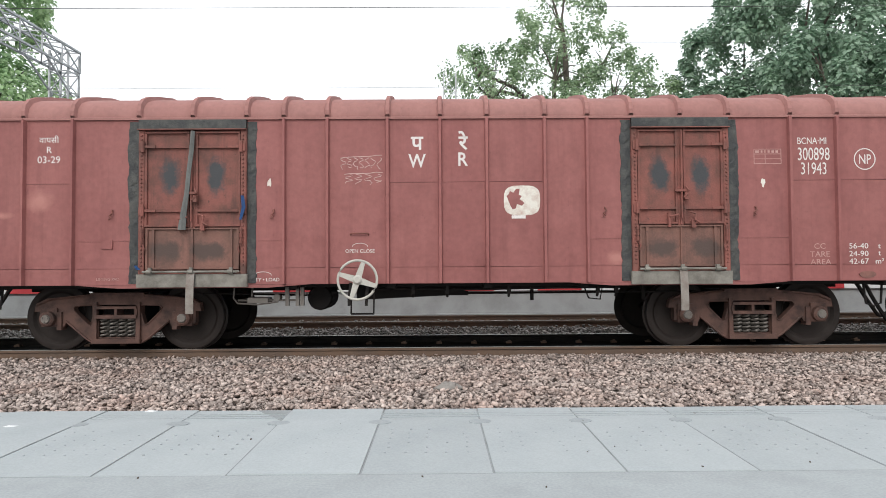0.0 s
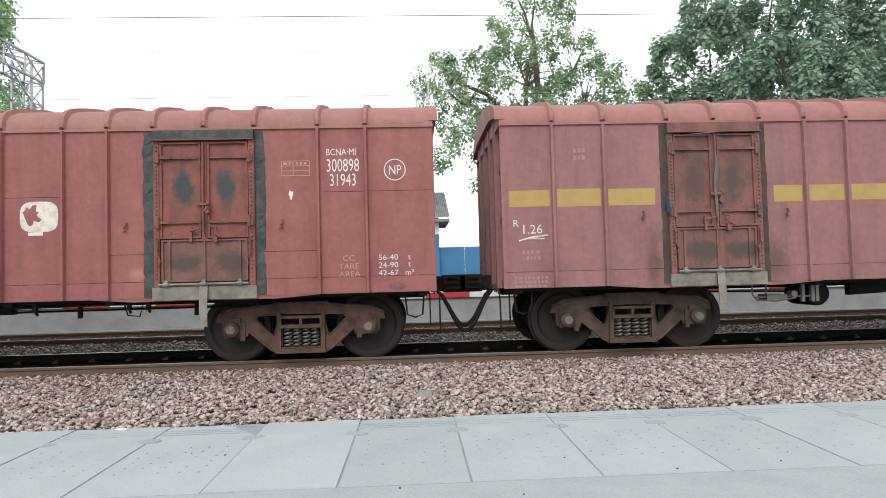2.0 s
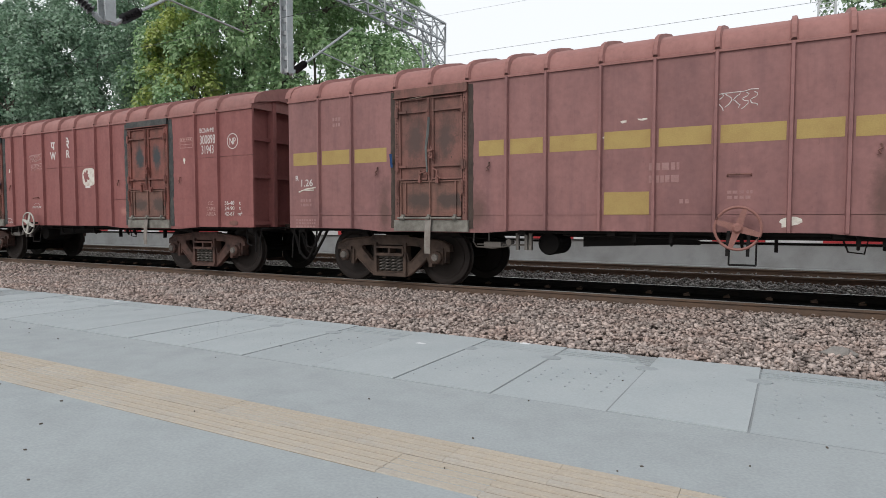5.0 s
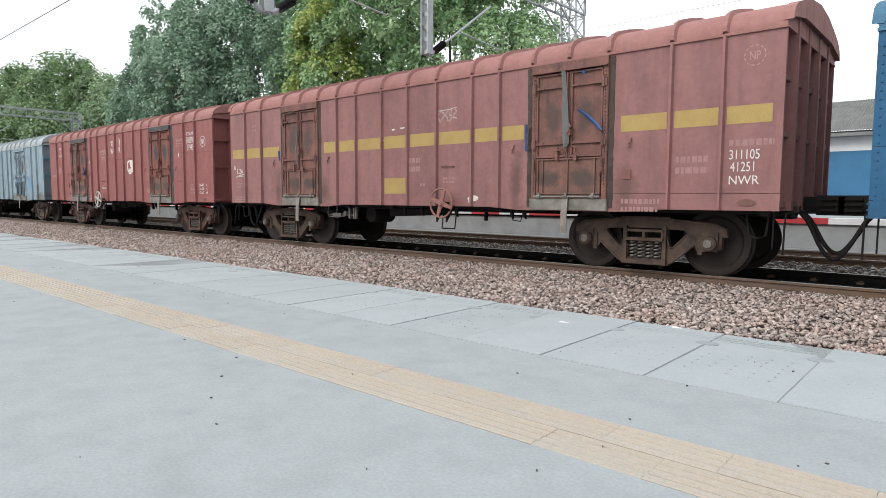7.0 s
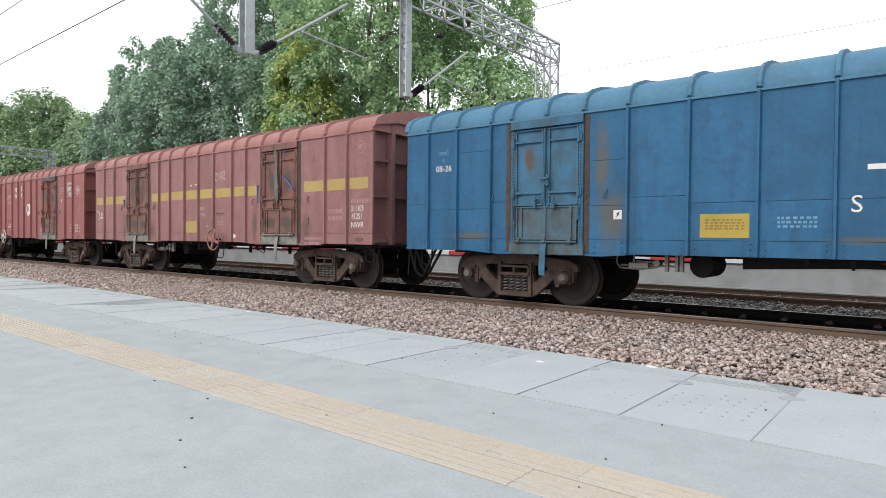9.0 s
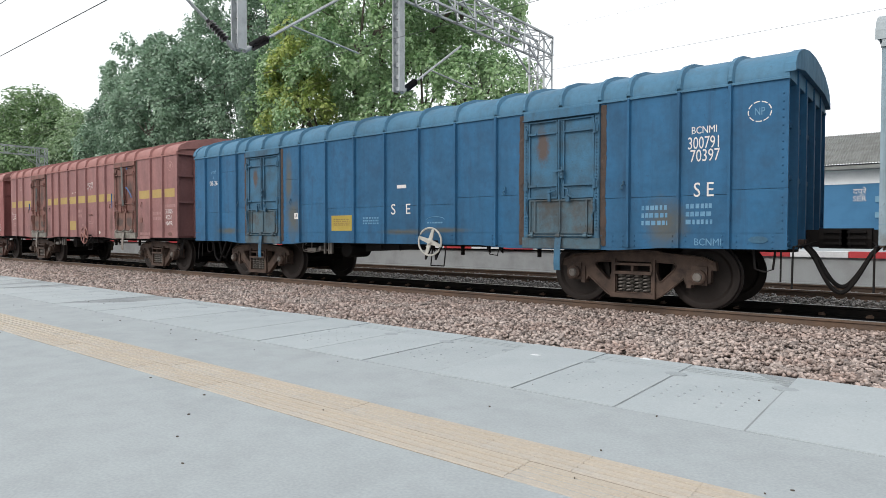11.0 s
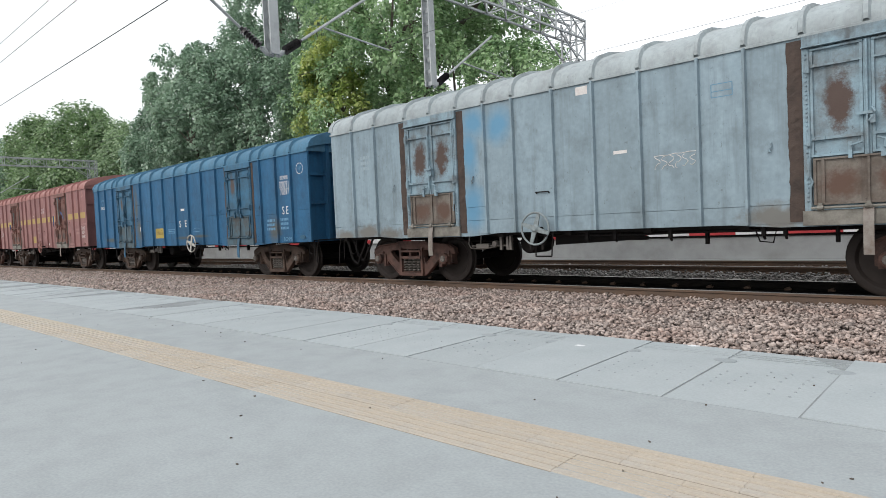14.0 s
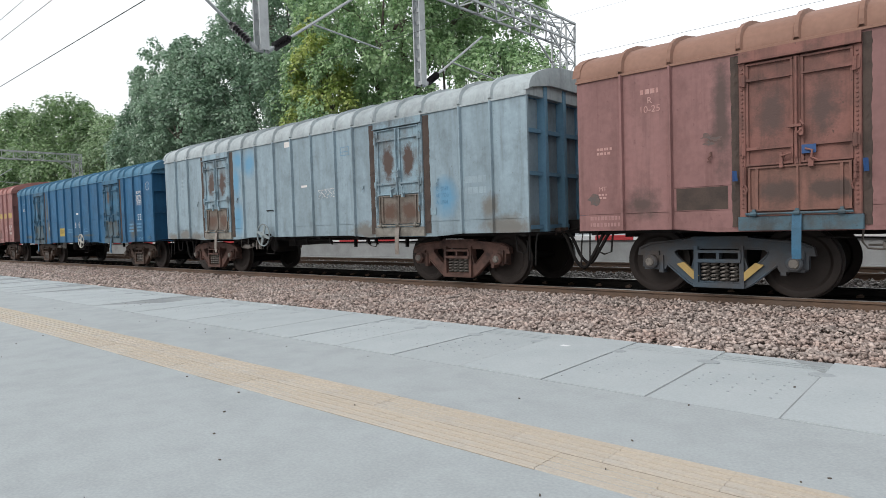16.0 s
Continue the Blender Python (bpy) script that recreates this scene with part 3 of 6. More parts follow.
def bogie(wagon, x, mat):
    # bolster widened and black, to put shade into the window behind the springs
    b = part("bogie", Shape().box(-0.275, 0.275, -0.985, 0.985, 0.215, 0.82), BLACK, wagon, "three-piece cast steel bogie with coil springs")
    b.matrix_basis = pose(x, 0, 0)
    wheels = [wheelset(b, -1.0), wheelset(b, 1.0)]
    hole_a = [(-0.62, 0.69), (-0.38, 0.70), (-0.34, 0.68), (-0.33, 0.63), (-0.385, 0.43), (-0.41, 0.40), (-0.45, 0.41), (-0.64, 0.60), (-0.66, 0.65)]
    holes = [hole_a, [(-x, z) for x, z in hole_a], [(-0.28, 0.70), (0.28, 0.70), (0.28, 0.22), (-0.28, 0.22)]]
    for side in (-1, 1):
        y0, y1 = (-1.12, -1.0) if side < 0 else (1.0, 1.12)
        part("side_frame", plate_with_holes(side_frame_outline(), holes, y0, y1), mat, b, "cast truss side frame")
        if side > 0:
            continue
        f = Shape()
        # flanges round the openings, spring seat and bolster end
        for sx in (-1, 1):
            rim = [(sx * -px, -1.125, pz) for px, pz in hole_a]
            f.chain(rim + rim[:1], 0.013, 5)
            f.chain([(sx * 1.2, -1.12, 0.70), (sx * 1.0, -1.125, 0.785), (sx * 0.4, -1.125, 0.845), (0, -1.125, 0.848)], 0.018, 5)
            f.chain([(sx * 0.36, -1.12, 0.14), (sx * 0.45, -1.125, 0.19), (sx * 0.77, -1.125, 0.465)], 0.018, 5)
            f.box(min(sx * 0.82, sx * 0.89), max(sx * 0.82, sx * 0.89), -1.15, -1.0, 0.33, 0.6)
            f.box(min(sx * .29, sx * .35), max(sx * .29, sx * .35), -1.17, -1.0, 0.2, 0.74)
        f.box(-0.36, 0.36, -1.19, -1.0, 0.13, 0.20)
        f.box(-0.40, 0.40, -1.14, -1.0, 0.82, 0.88)
        part("flange", f, mat, b)
        f = Shape()
        f.box(-0.31, 0.31, -1.20, -0.95, 0.50, 0.55)
        f.box(-0.31, 0.31, -1.20, -0.95, 0.64, 0.68)
        for q in (-0.3, 0, 0.3):
            f.box(q - 0.02, q + 0.02, -1.19, -0.95, 0.55, 0.64)
        part("bolster_end", f, mat, b, "ribbed end of the bolster")
        for q in (-0.20, -0.068, 0.068, 0.20):
            pts = [(q + 0.052 * math.cos(a * math.pi / 5), -1.08 + 0.075 * math.sin(a * math.pi / 5), 0.21 + 0.28 * a / 50) for a in range(51)]
            part("spring", Shape().chain(pts, 0.017, 5), SPRING, b, "greased coil spring", True)
        for q in (-1.0, 1.0):
            a = Shape().box(q - 0.115, q + 0.115, -1.16, -0.9, 0.38, 0.66)
            a.lathe([(0.0, -1.24), (0.085, -1.24), (0.11, -1.22), (0.115, -1.14)], q, 0.5, 16)
            ax = part("axle_box", a, mat, b, "grimy cast axle box")
            c = Shape().lathe([(0.0, -1.262), (0.06, -1.262), (0.07, -1.24)], q, 0.5, 12)
            for k in range(3):
                an = k * 2.094 + 0.4
                c.tube((q + 0.04 * math.cos(an), -1.275, 0.5 + 0.04 * math.sin(an)), (q + 0.04 * math.cos(an), -1.25, 0.5 + 0.04 * math.sin(an)), 0.012, seg=6)
            part("axle_cap", c, AXLE_CAP, ax, "bolted pale axle cap")
        part("brake_beam", Shape().box(-0.9, 0.9, -0.7, -0.6, 0.3, 0.42), BLACK, b)
    return wheels


def ragged(x0, x1, z0, z1, left, rng, wild=1.0):
    """A smeared coat beside a door: its outer edge is uneven, and it is thicker in lumps."""
    s = Shape()
    n = 40
    wander = 0.0
    for k in range(n + 1):
        z = z0 + (z1 - z0) * k / n
        wander = 0.75 * wander + rng.uniform(-0.012, 0.012) * wild
        e0, e1 = (x0 + wander + rng.uniform(-.006, .006), x1) if left else (x0, x1 + wander + rng.uniform(-.006, .006))
        m = e0 + (e1 - e0) * rng.uniform(0.35, 0.65)
        s.v += [(e0, -1.598, z), (e0 + 0.006, -1.606, z), (m, -1.610 - rng.uniform(0, 0.012), z), (e1 - 0.006, -1.606, z), (e1, -1.598, z)]
    for k in range(n):
        for j in range(4):
            q = 5 * k + j
            s.f.append((q, q + 1, q + 6, q + 5))
    return s


def door(wagon, x0, x1, style):
    """Double-leaf door with a drop flap below."""
    paint, frame_mat = style["door"], style["door_frame"]
    d = part("door", Shape().box(x0 + 0.03, x1 - 0.03, -1.583, -1.561, 1.16, EAVE - 0.16), paint, wagon, style["door_label"])
    xm = (x0 + x1) / 2
    a, b = x0 + 0.085, x1 - 0.085
    part("door_frame", Shape().box(x0, x0 + 0.085, -1.64, -1.56, 1.157, EAVE - 0.17, 0.012), paint, d)
    part("door_frame", Shape().box(x1 - 0.085, x1, -1.64, -1.56, 1.157, EAVE - 0.17, 0.012), paint, d)
    # riveted hinge strips
    hs = Shape()
    for q in (x0 + 0.045, x1 - 0.045):
        for k in range(34):
            z = 1.28 + k * 0.056
            hs.tube((q, -1.658, z), (q, -1.635, z), 0.010, 0.017, seg=6)
    tagged(part("rivet", hs, paint, d), kind="stuff")
    for l0, l1 in ((a + 0.004, xm - 0.045), (xm + 0.045, b - 0.004)):
        leaf = Shape().box(l0, l1, -1.605, -1.585, 1.83, EAVE - 0.18, 0.006)
        lf = part("door_leaf", leaf, paint, d)
        t = Shape()
        for z, o in ((1.83, 0.028), (2.04, 0.034), (2.95, 0.026), (EAVE - 0.21, 0.024)):
            t.box(l0, l1, -1.645, -1.60, z, z + o)
        t.box(l0, l0 + 0.03, -1.636, -1.602, 1.86, EAVE - 0.212)
        t.box(l1 - 0.03, l1, -1.636, -1.602, 1.86, EAVE - 0.212)
        part("stiffener", t, paint, lf)
        he, sg = (l0, 1) if l0 < xm - 0.3 else (l1, -1)
        for z in (2.05, 2.96):
            h = Shape()
            h.tube((he - sg * 0.02, -1.665, z - 0.075), (he - sg * 0.02, -1.665, z + 0.085), 0.027, seg=8)
            p0, p1 = sorted((he - sg * 0.02, he + sg * 0.16))
            h.box(p0, p1, -1.662, -1.64, z - 0.012, z + 0.026)
            p0, p1 = sorted((he - sg * 0.075, he - sg * 0.02))
            h.box(p0, p1, -1.664, -1.63, z - 0.055, z + 0.06)
            part("hinge", h, paint, lf, "strap hinge")
    mid = Shape().box(xm - 0.043, xm + 0.043, -1.635, -1.585, 1.80, EAVE - 0.18, 0.01)
    mid.box(xm - 0.012, xm + 0.012, -1.655, -1.63, 1.82, EAVE - 0.2)
    part("meeting_strip", mid, paint, d)
    for q, sg in ((a - 0.02, 1), (b + 0.02, -1)):
        pin = Shape().tube((q, -1.675, 1.58), (q, -1.675, 1.82), 0.012, seg=6)
        for z in (1.62, 1.70, 1.78):
            pin.tube((q, -1.675, z - 0.03), (q, -1.675, z + 0.03), 0.021, seg=6)
        pin.chain([(q, -1.67, 1.60), (q + sg * 0.04, -1.67, 1.52), (q + sg * 0.02, -1.67, 1.46)], 0.012, 5)
        part("hinge_pin", pin, paint, d, "worn hinge pin of the flap")
    flap = part("door_flap", Shape().box(a + 0.02, b - 0.02, -1.612, -1.585, 1.225, 1.81, 0.008), style["flap"], d, "scuffed drop flap")
    t = Shape()
    for q, o in ((a + 0.02, 0.03), (a + 0.11, 0.035), (xm - 0.012, 0.024), (b - 0.145, 0.035), (b - 0.05, 0.03)):
        t.box(q, q + o, -1.638, -1.61, 1.25, 1.79)
    t.box(a + 0.02, b - 0.02, -1.642, -1.61, 1.79, 1.812)
    t.box(a + 0.02, b - 0.02, -1.642, -1.61, 1.225, 1.25)
    part("stiffener", t, style["flap"], flap)
    la = Shape()
    la.tube((xm, -1.68, 1.9), (xm, -1.68, EAVE - 0.2), 0.013, seg=8)
    la.box(xm - 0.10, xm + 0.06, -1.70, -1.65, 2.285, 2.32)
    la.chain([(xm + 0.05, -1.69, 2.36), (xm + 0.085, -1.71, 2.30), (xm + 0.06, -1.71, 2.24), (xm + 0.02, -1.70, 2.20)], 0.016, 6)
    la.box(xm + 0.035, xm + 0.085, -1.71, -1.65, 2.17, 2.27)
    la.box(xm - 0.20, xm - 0.16, -1.68, -1.64, 1.78, 1.98)
    la.tube((xm - 0.18, -1.69, 1.93), (xm - 0.05, -1.69, 1.96), 0.013, seg=6)
    la.box(xm + 0.13, xm + 0.19, -1.69, -1.64, 1.77, 1.87)
    la.chain([(xm + 0.10, -1.68, 2.0), (xm + 0.18, -1.70, 1.97), (xm + 0.17, -1.71, 1.88), (xm + 0.24, -1.70, 1.84)], 0.015, 6)
    part("latch", la, paint, d, "rusted bolt and hasp latch")
    # sill with its hinge rod and the hanging strap
    si = Shape().box(x0 - 0.02, x1 + 0.02, -1.655, -1.55, BOTTOM - 0.03, 1.155, 0.01)
    sill = part("door_sill", si, style["sill"], d, "scraped steel sill under the door")
    r = Shape().tube((a, -1.685, 1.19), (b, -1.685, 1.19), 0.015, seg=8)
    for q in (a + 0.1, xm, b - 0.12):
        r.box(q - 0.09, q + 0.09, -1.69, -1.64, 1.172, 1.20)
        r.tube((q - 0.035, -1.695, 1.19), (q + 0.035, -1.695, 1.19), 0.03, seg=8)
        r.box(q - 0.02, q + 0.02, -1.69, -1.63, 1.155, 1.25)
    part("hinge_rod", r, style["sill"], sill)
    st = Shape().prism([(-1.69, 1.17), (-1.72, 1.0), (-1.735, 0.72), (-1.725, 0.6), (-1.715, 0.6), (-1.72, 0.72), (-1.705, 1.0), (-1.675, 1.17)], xm - 0.055, xm + 0.055, "x")
    part("strap", st, style["strap"], sill, "bent steel door strap")
    sw = style["seal_w"]
    for q0, q1 in ((x0 - sw, x0 - 0.002), (x1 + 0.002, x1 + sw - 0.01)):
        part("seal_strip", ragged(q0, q1, BOTTOM + 0.02, EAVE - 0.04, x0 - sw / 2 > q0, style["rng"], 1.0 if frame_mat is TAR else 0.35), frame_mat, d, style["seal_label"])
    top = Shape().box(x0 + 0.003, x1 - 0.003, -1.65, -1.56, EAVE - 0.15, EAVE - 0.014)
    part("seal_strip", top, frame_mat if frame_mat is TAR else paint, d)
    part("drip_rail", Shape().prism([(-1.60, EAVE - 0.165), (-1.69, EAVE - 0.165), (-1.69, EAVE - 0.152), (-1.60, EAVE - 0.135)], x0, x1, "x"), paint, d)
    return d


def hand_wheel(wagon, mat, x=-1.17, z=1.06):
    s = Shape()
    pts = [(x + 0.272 * math.cos(a * math.pi / 16), -1.82, z + 0.272 * math.sin(a * math.pi / 16)) for a in range(33)]
    s.chain(pts, 0.018, 8)
    w = part("hand_wheel", s, mat, wagon, "four-spoked brake wheel on the side", True)
    sp = Shape()
    for k in range(4):
        an = k * math.pi / 2 + 1.25
        c, q = math.cos(an), math.sin(an)
        a0, a1 = 0.05, 0.264
        prof = [(x + c * a0 - q * 0.045, z + q * a0 + c * 0.045), (x + c * a1 - q * 0.028, z + q * a1 + c * 0.028), (x + c * a1 + q * 0.028, z + q * a1 - c * 0.028), (x + c * a0 + q * 0.045, z + q * a0 - c * 0.045)]
        sp.prism(prof, -1.83, -1.805, "y")
    sp.lathe([(0.0, -1.86), (0.04, -1.86), (0.07, -1.83), (0.07, -1.80), (0.0, -1.79)], x, z, 14)
    part("spoke", sp, mat, w)
    part("shaft", Shape().tube((x, -1.8, z), (x, -1.2, z), 0.025, seg=8), BLACK, w)
    br = Shape()
    for q in (-0.12, 0.12):
        br.prism([(-1.62, 1.02), (-1.80, 0.80), (-1.80, 0.70), (-1.6, 0.98)], x + q - 0.02, x + q + 0.02, "x")
    part("bracket", br, BLACK, w)
    st = Shape()
    for q in (-0.16, 0.16):
        st.tube((x + 0.05 + q, -1.6, 0.98), (x + 0.05 + q, -1.66, 0.58), 0.012, seg=6)
    st.tube((x - 0.11, -1.66, 0.58), (x + 0.21, -1.66, 0.58), 0.014, seg=6)
    part("step", st, BLACK, wagon, "hanging steel foot step")


def hooks(wagon, style, doors):
    """Small rope hooks beside the doors."""
    for x0, x1 in doors:
        for x in (x0 - 0.4, x1 + 0.36):
            z = 2.02
            pts = [(x + 0.02, -1.6, z + 0.05), (x + 0.02, -1.63, z + 0.04), (x + 0.03, -1.635, z), (x - 0.01, -1.635, z - 0.03), (x + 0.02, -1.64, z - 0.07), (x - 0.02, -1.63, z - 0.08)]
            part("rope_hook", Shape().chain(pts, 0.012, 6), style["door"], wagon)


def underframe(wagon, more=0.0):
    s = Shape()
    s.box(-6.6 - more, 6.6 + more, -0.25, 0.25, 0.865, 1.0)
    for q in (-1.35, 1.35):
        s.box(-6.65 - more, 6.65 + more, q - 0.05, q + 0.05, 0.95, 1.0)
    for x in (-6.6, -2.1, -0.7, 0.7, 2.1, 6.5):
        s.box(x, x + 0.12, -1.5, 1.5, 0.93, 1.0)
    part("underframe", s, BLACK, wagon, "sooty black steel underframe")
    s = Shape().lathe([(0.0, -1.05), (0.17, -1.05), (0.19, -1.0), (0.19, -0.45), (0.0, -0.42)], -1.75, 0.78, 16)
    part("brake_cylinder", s, BLACK, wagon, "black brake cylinder")
    s = Shape()
    s.prism([(-1.2, 0.92), (0.2, 0.92), (0.5, 0.86), (0.5, 0.80), (0.2, 0.80), (-1.2, 0.74)], -0.98, -0.86, "y")
    s.tube((0.4, -0.95, 0.83), (4.0, -0.95, 0.84), 0.016, seg=6)
    s.tube((-3.5, -1.05, 0.86), (-1.9, -1.05, 0.82), 0.014, seg=6)
    for x in (1.45, 3.15):
        s.box(x, x + 0.045, -1.0, -0.93, 0.72, 0.98)
    part("brake_rod", s, BLACK, wagon, "black brake rigging")
    s = Shape()
    s.box(-2.75, -2.45, -1.35, -1.1, 0.72, 0.80)
    s.tube((-2.7, -1.25, 0.98), (-2.72, -1.25, 0.74), 0.015, seg=6)
    s.tube((-2.9, -1.3, 0.76), (-1.95, -1.3, 0.76), 0.016, seg=6)
    for x in (-2.2, -2.05, -1.98):
        s.box(x, x + 0.05, -1.33, -1.27, 0.68, 0.96)
    s.lathe([(0.0, -1.34), (0.05, -1.34), (0.06, -1.30), (0.05, -1.2), (0.0, -1.2)], -2.32, 0.80, 10)
    s.chain([(-2.95, -1.3, 0.97), (-2.96, -1.32, 0.80), (-2.90, -1.33, 0.72), (-2.60, -1.33, 0.70), (-2.3, -1.33, 0.74)], 0.013, 5)
    part("empty_load_lever", s, SPRING, wagon, "load-change lever and box")
    s = Shape()
    for x in (-0.35, 0.15, 1.05, 2.35, 2.62):
        s.box(x, x + 0.05, -1.42, -1.36, 0.84, 0.98)
        s.tube((x + 0.025, -1.40, 0.86), (x + 0.025, -1.34, 0.80), 0.02, seg=6)
    s.chain([(-1.4, -1.38, 0.93), (0.5, -1.38, 0.90), (2.7, -1.38, 0.93)], 0.014, 6)
    s.chain([(2.2, -1.2, 0.97), (2.28, -1.22, 0.76), (2.45, -1.22, 0.74), (2.5, -1.2, 0.97)], 0.012, 5)
    part("brake_pipe", s, BLACK, wagon, "black brake pipe on brackets")
    for e in (-1, 1):
        c = Shape()
        c.box(min(e * 6.6, e * (6.95 + more)), max(e * 6.6, e * (6.95 + more)), -0.13, 0.13, 0.95, 1.2)
        c.prism([(-0.16, 0.93), (0.16, 0.93), (0.2, 1.07), (0.16, 1.22), (-0.16, 1.22), (-0.2, 1.07)], min(e * (6.92 + more), e * (7.25 + more)), max(e * (6.92 + more), e * (7.25 + more)), "x")
        c.box(min(e * (7.2 + more), e * (7.31 + more)), max(e * (7.2 + more), e * (7.31 + more)), -0.2, -0.02 if e > 0 else 0.02, 0.96, 1.2)
        part("coupler", c, BLACK, wagon, "black knuckle coupler")
        # knuckle housing with its ribs
        kx0, kx1 = sorted((e * (6.98 + more), e * (7.21 + more)))
        r = Shape()
        for z in (0.99, 1.07, 1.15):
            r.box(kx0, kx1, -0.235, 0.235, z, z + 0.028)
        part("coupler_rib", r, BLACK, wagon)
        h = Shape()
        for yy, low in ((-0.40, 0.40), (-0.60, 0.33)):
            pts = [(e * (6.74 + more), yy, 1.02), (e * (6.80 + more), yy, 0.98)]
            pts += [(e * (6.82 + more + 0.42 * (k / 8) ** 0.85), yy + 0.02 * math.sin(k), 0.96 - (0.96 - low) * math.sin(k / 8 * math.pi / 2) ** 1.15) for k in range(1, 9)]
            h.chain(pts, 0.03, 7)
        part("brake_hose", h, BLACK, wagon, "sagging black rubber brake hose", True)
        c = Shape()
        for yy in (-0.40, -0.60):
            c.box(min(e * (6.70 + more), e * (6.80 + more)), max(e * (6.70 + more), e * (6.80 + more)), yy - 0.05, yy + 0.05, 0.96, 1.06)
            c.tube((e * (6.75 + more), yy - 0.05, 1.0), (e * (6.75 + more), yy - 0.13, 0.93), 0.012, seg=5)
        part("angle_cock", c, BOGIE, wagon, "grimy brake pipe cock")
        l = Shape()
        l.chain([(e * (6.80 + more), -1.5, 0.42), (e * (6.80 + more), -1.47, 0.8), (e * (6.8 + more), -1.42, 0.97), (e * (6.82 + more), -0.7, 0.98), (e * (6.9 + more), -0.2, 1.02)], 0.014, 6)
        l.chain([(e * (6.66 + more), -1.46, 0.5), (e * (6.66 + more), -1.44, 0.98)], 0.012, 6)
        part("uncoupling_rod", l, BLACK, wagon)
        g = Shape()
        g.chain([(e * (6.3 + more), -1.35, 0.97), (e * (6.33 + more), -1.36, 0.66), (e * (6.45 + more), -1.36, 0.62), (e * (6.55 + more), -1.36, 0.66), (e * (6.58 + more), -1.35, 0.97)], 0.016, 6)
        part("hanging_loop", g, BLACK, wagon, "bent steel loop under the corner")


def wagon(index, style):
    w = thing("wagon", style["label"], "freight wagon", CENTRES[index], DC, 0, group="wagons of the train")
    paint = style["paint"]
    ROOF[:] = ROOF_FLAT if paint in (RED, RED_B) else ROOF_HIGH
    POSTS, DOORS, HALF, BOGIES, LOW = style["plan"]
    if LOW:
        STRETCH[:] = [0.937, -0.007]
    style["rng"] = random.Random(index + 50)
    inner = Shape().box(-HALF + 0.14, HALF - 0.14, -1.55, 1.575, BOTTOM, EAVE)
    part("body", inner, paint, w)
    # panels of the near side
    cuts = sorted((-HALF, HALF, *POSTS, *(x for d in DOORS for x in d)))
    for x0, x1 in zip(cuts, cuts[1:]):
        if (x0, x1) in DOORS:
            continue
        zs = style["bends"](x0)
        for z0, z1 in zip(zs, zs[1:]):
            part("side_panel", Shape().box(x0 + 0.001, x1 - 0.001, -1.60, -1.55, z0 + 0.003, z1 - 0.003), paint, w)
    part("far_side", Shape().box(-HALF, HALF, 1.575, 1.60, BOTTOM, EAVE), paint, w)
    for x in POSTS:
        s = Shape()
        s.prism([(x - 0.032, -1.60), (x - 0.020, -1.655), (x + 0.016, -1.66), (x + 0.030, -1.60)], BOTTOM + 0.005, EAVE - 0.002, "z")
        part("side_post", s, paint, w, smooth=False)
    # roof
    part("roof", Shape().prism(roof_line(), -HALF, HALF, "x"), style["roof"], w, style["roof_label"], True)
    lip = Shape()
    lip.prism([(-1.63, EAVE - 0.012), (-1.63, EAVE + 0.02), (-1.60, EAVE + 0.03), (-1.58, EAVE - 0.012)], -HALF - 0.01, HALF + 0.01, "x")
    lip.prism([(1.63, EAVE - 0.012), (1.63, EAVE + 0.02), (1.60, EAVE + 0.03), (1.58, EAVE - 0.012)], -HALF - 0.01, HALF + 0.01, "x")
    part("eave_lip", lip, style["roof"], w)
    ribs = sorted((*POSTS, *(x for d in DOORS for x in (d[0], (d[0] + d[1]) / 2, d[1]))))
    for x in ribs:
        line = roof_line(0.045)
        s = Shape()
        o = len(line)
        for xx, ln in ((x - 0.05, roof_line(0.0, 0.02)), (x - 0.025, line), (x + 0.025, line), (x + 0.05, roof_line(0.0, 0.02))):
            s.v += [(xx, y, z) for y, z in ln]
        for k in range(3):
            s.f += [(k * o + i, k * o + i + 1, (k + 1) * o + i + 1, (k + 1) * o + i) for i in range(o - 1)]
        part("roof_rib", s, style["roof"], w)
    # ends with stiffening posts under an overhanging roof
    for e in (-1, 1):
        x0 = HALF - 0.14
        s = Shape()
        lo, hi = (e * x0, e * (x0 + 0.02))
        s.prism(roof_line(-0.02, 0.0), min(lo, hi), max(lo, hi), "x")
        end = part("end_wall", s, style["end"], w, "recessed end wall with posts")
        for y in (-1.0, -0.35, 0.35, 1.0):
            part("end_post", Shape().box(min(e * x0, e * (HALF + 0.02)), max(e * x0, e * (HALF + 0.02)), y - 0.05, y + 0.05, BOTTOM, 3.58), style["end"], end)
        for z in (1.05, 2.0, 2.75):
            part("end_rail", Shape().box(min(e * (x0 + 0.02), e * (HALF - 0.05)), max(e * (x0 + 0.02), e * (HALF - 0.05)), -1.54, 1.54, z, z + 0.07), style["end"], end)
        cap = Shape().prism(roof_line(0.012)[1:-1] + [(1.5, 3.5), (0.9, 3.60), (-0.9, 3.60), (-1.5, 3.5)], min(e * (HALF - 0.06), e * (HALF + 0.07)), max(e * (HALF - 0.06), e * (HALF + 0.07)), "x")
        part("roof_end", cap, style["roof"], w)
    for x0, x1 in DOORS:
        part("side_sill", Shape().prism([(x0 - 0.9, BOTTOM), (x0 - 0.3, 0.955), (x1 + 0.3, 0.955), (x1 + 0.9, BOTTOM)], -1.598, -1.5, "y"), paint, w)
    for x0, x1 in DOORS:
        door(w, x0, x1, style)
    hooks(w, style, DOORS)
    style["extra"](w, style)
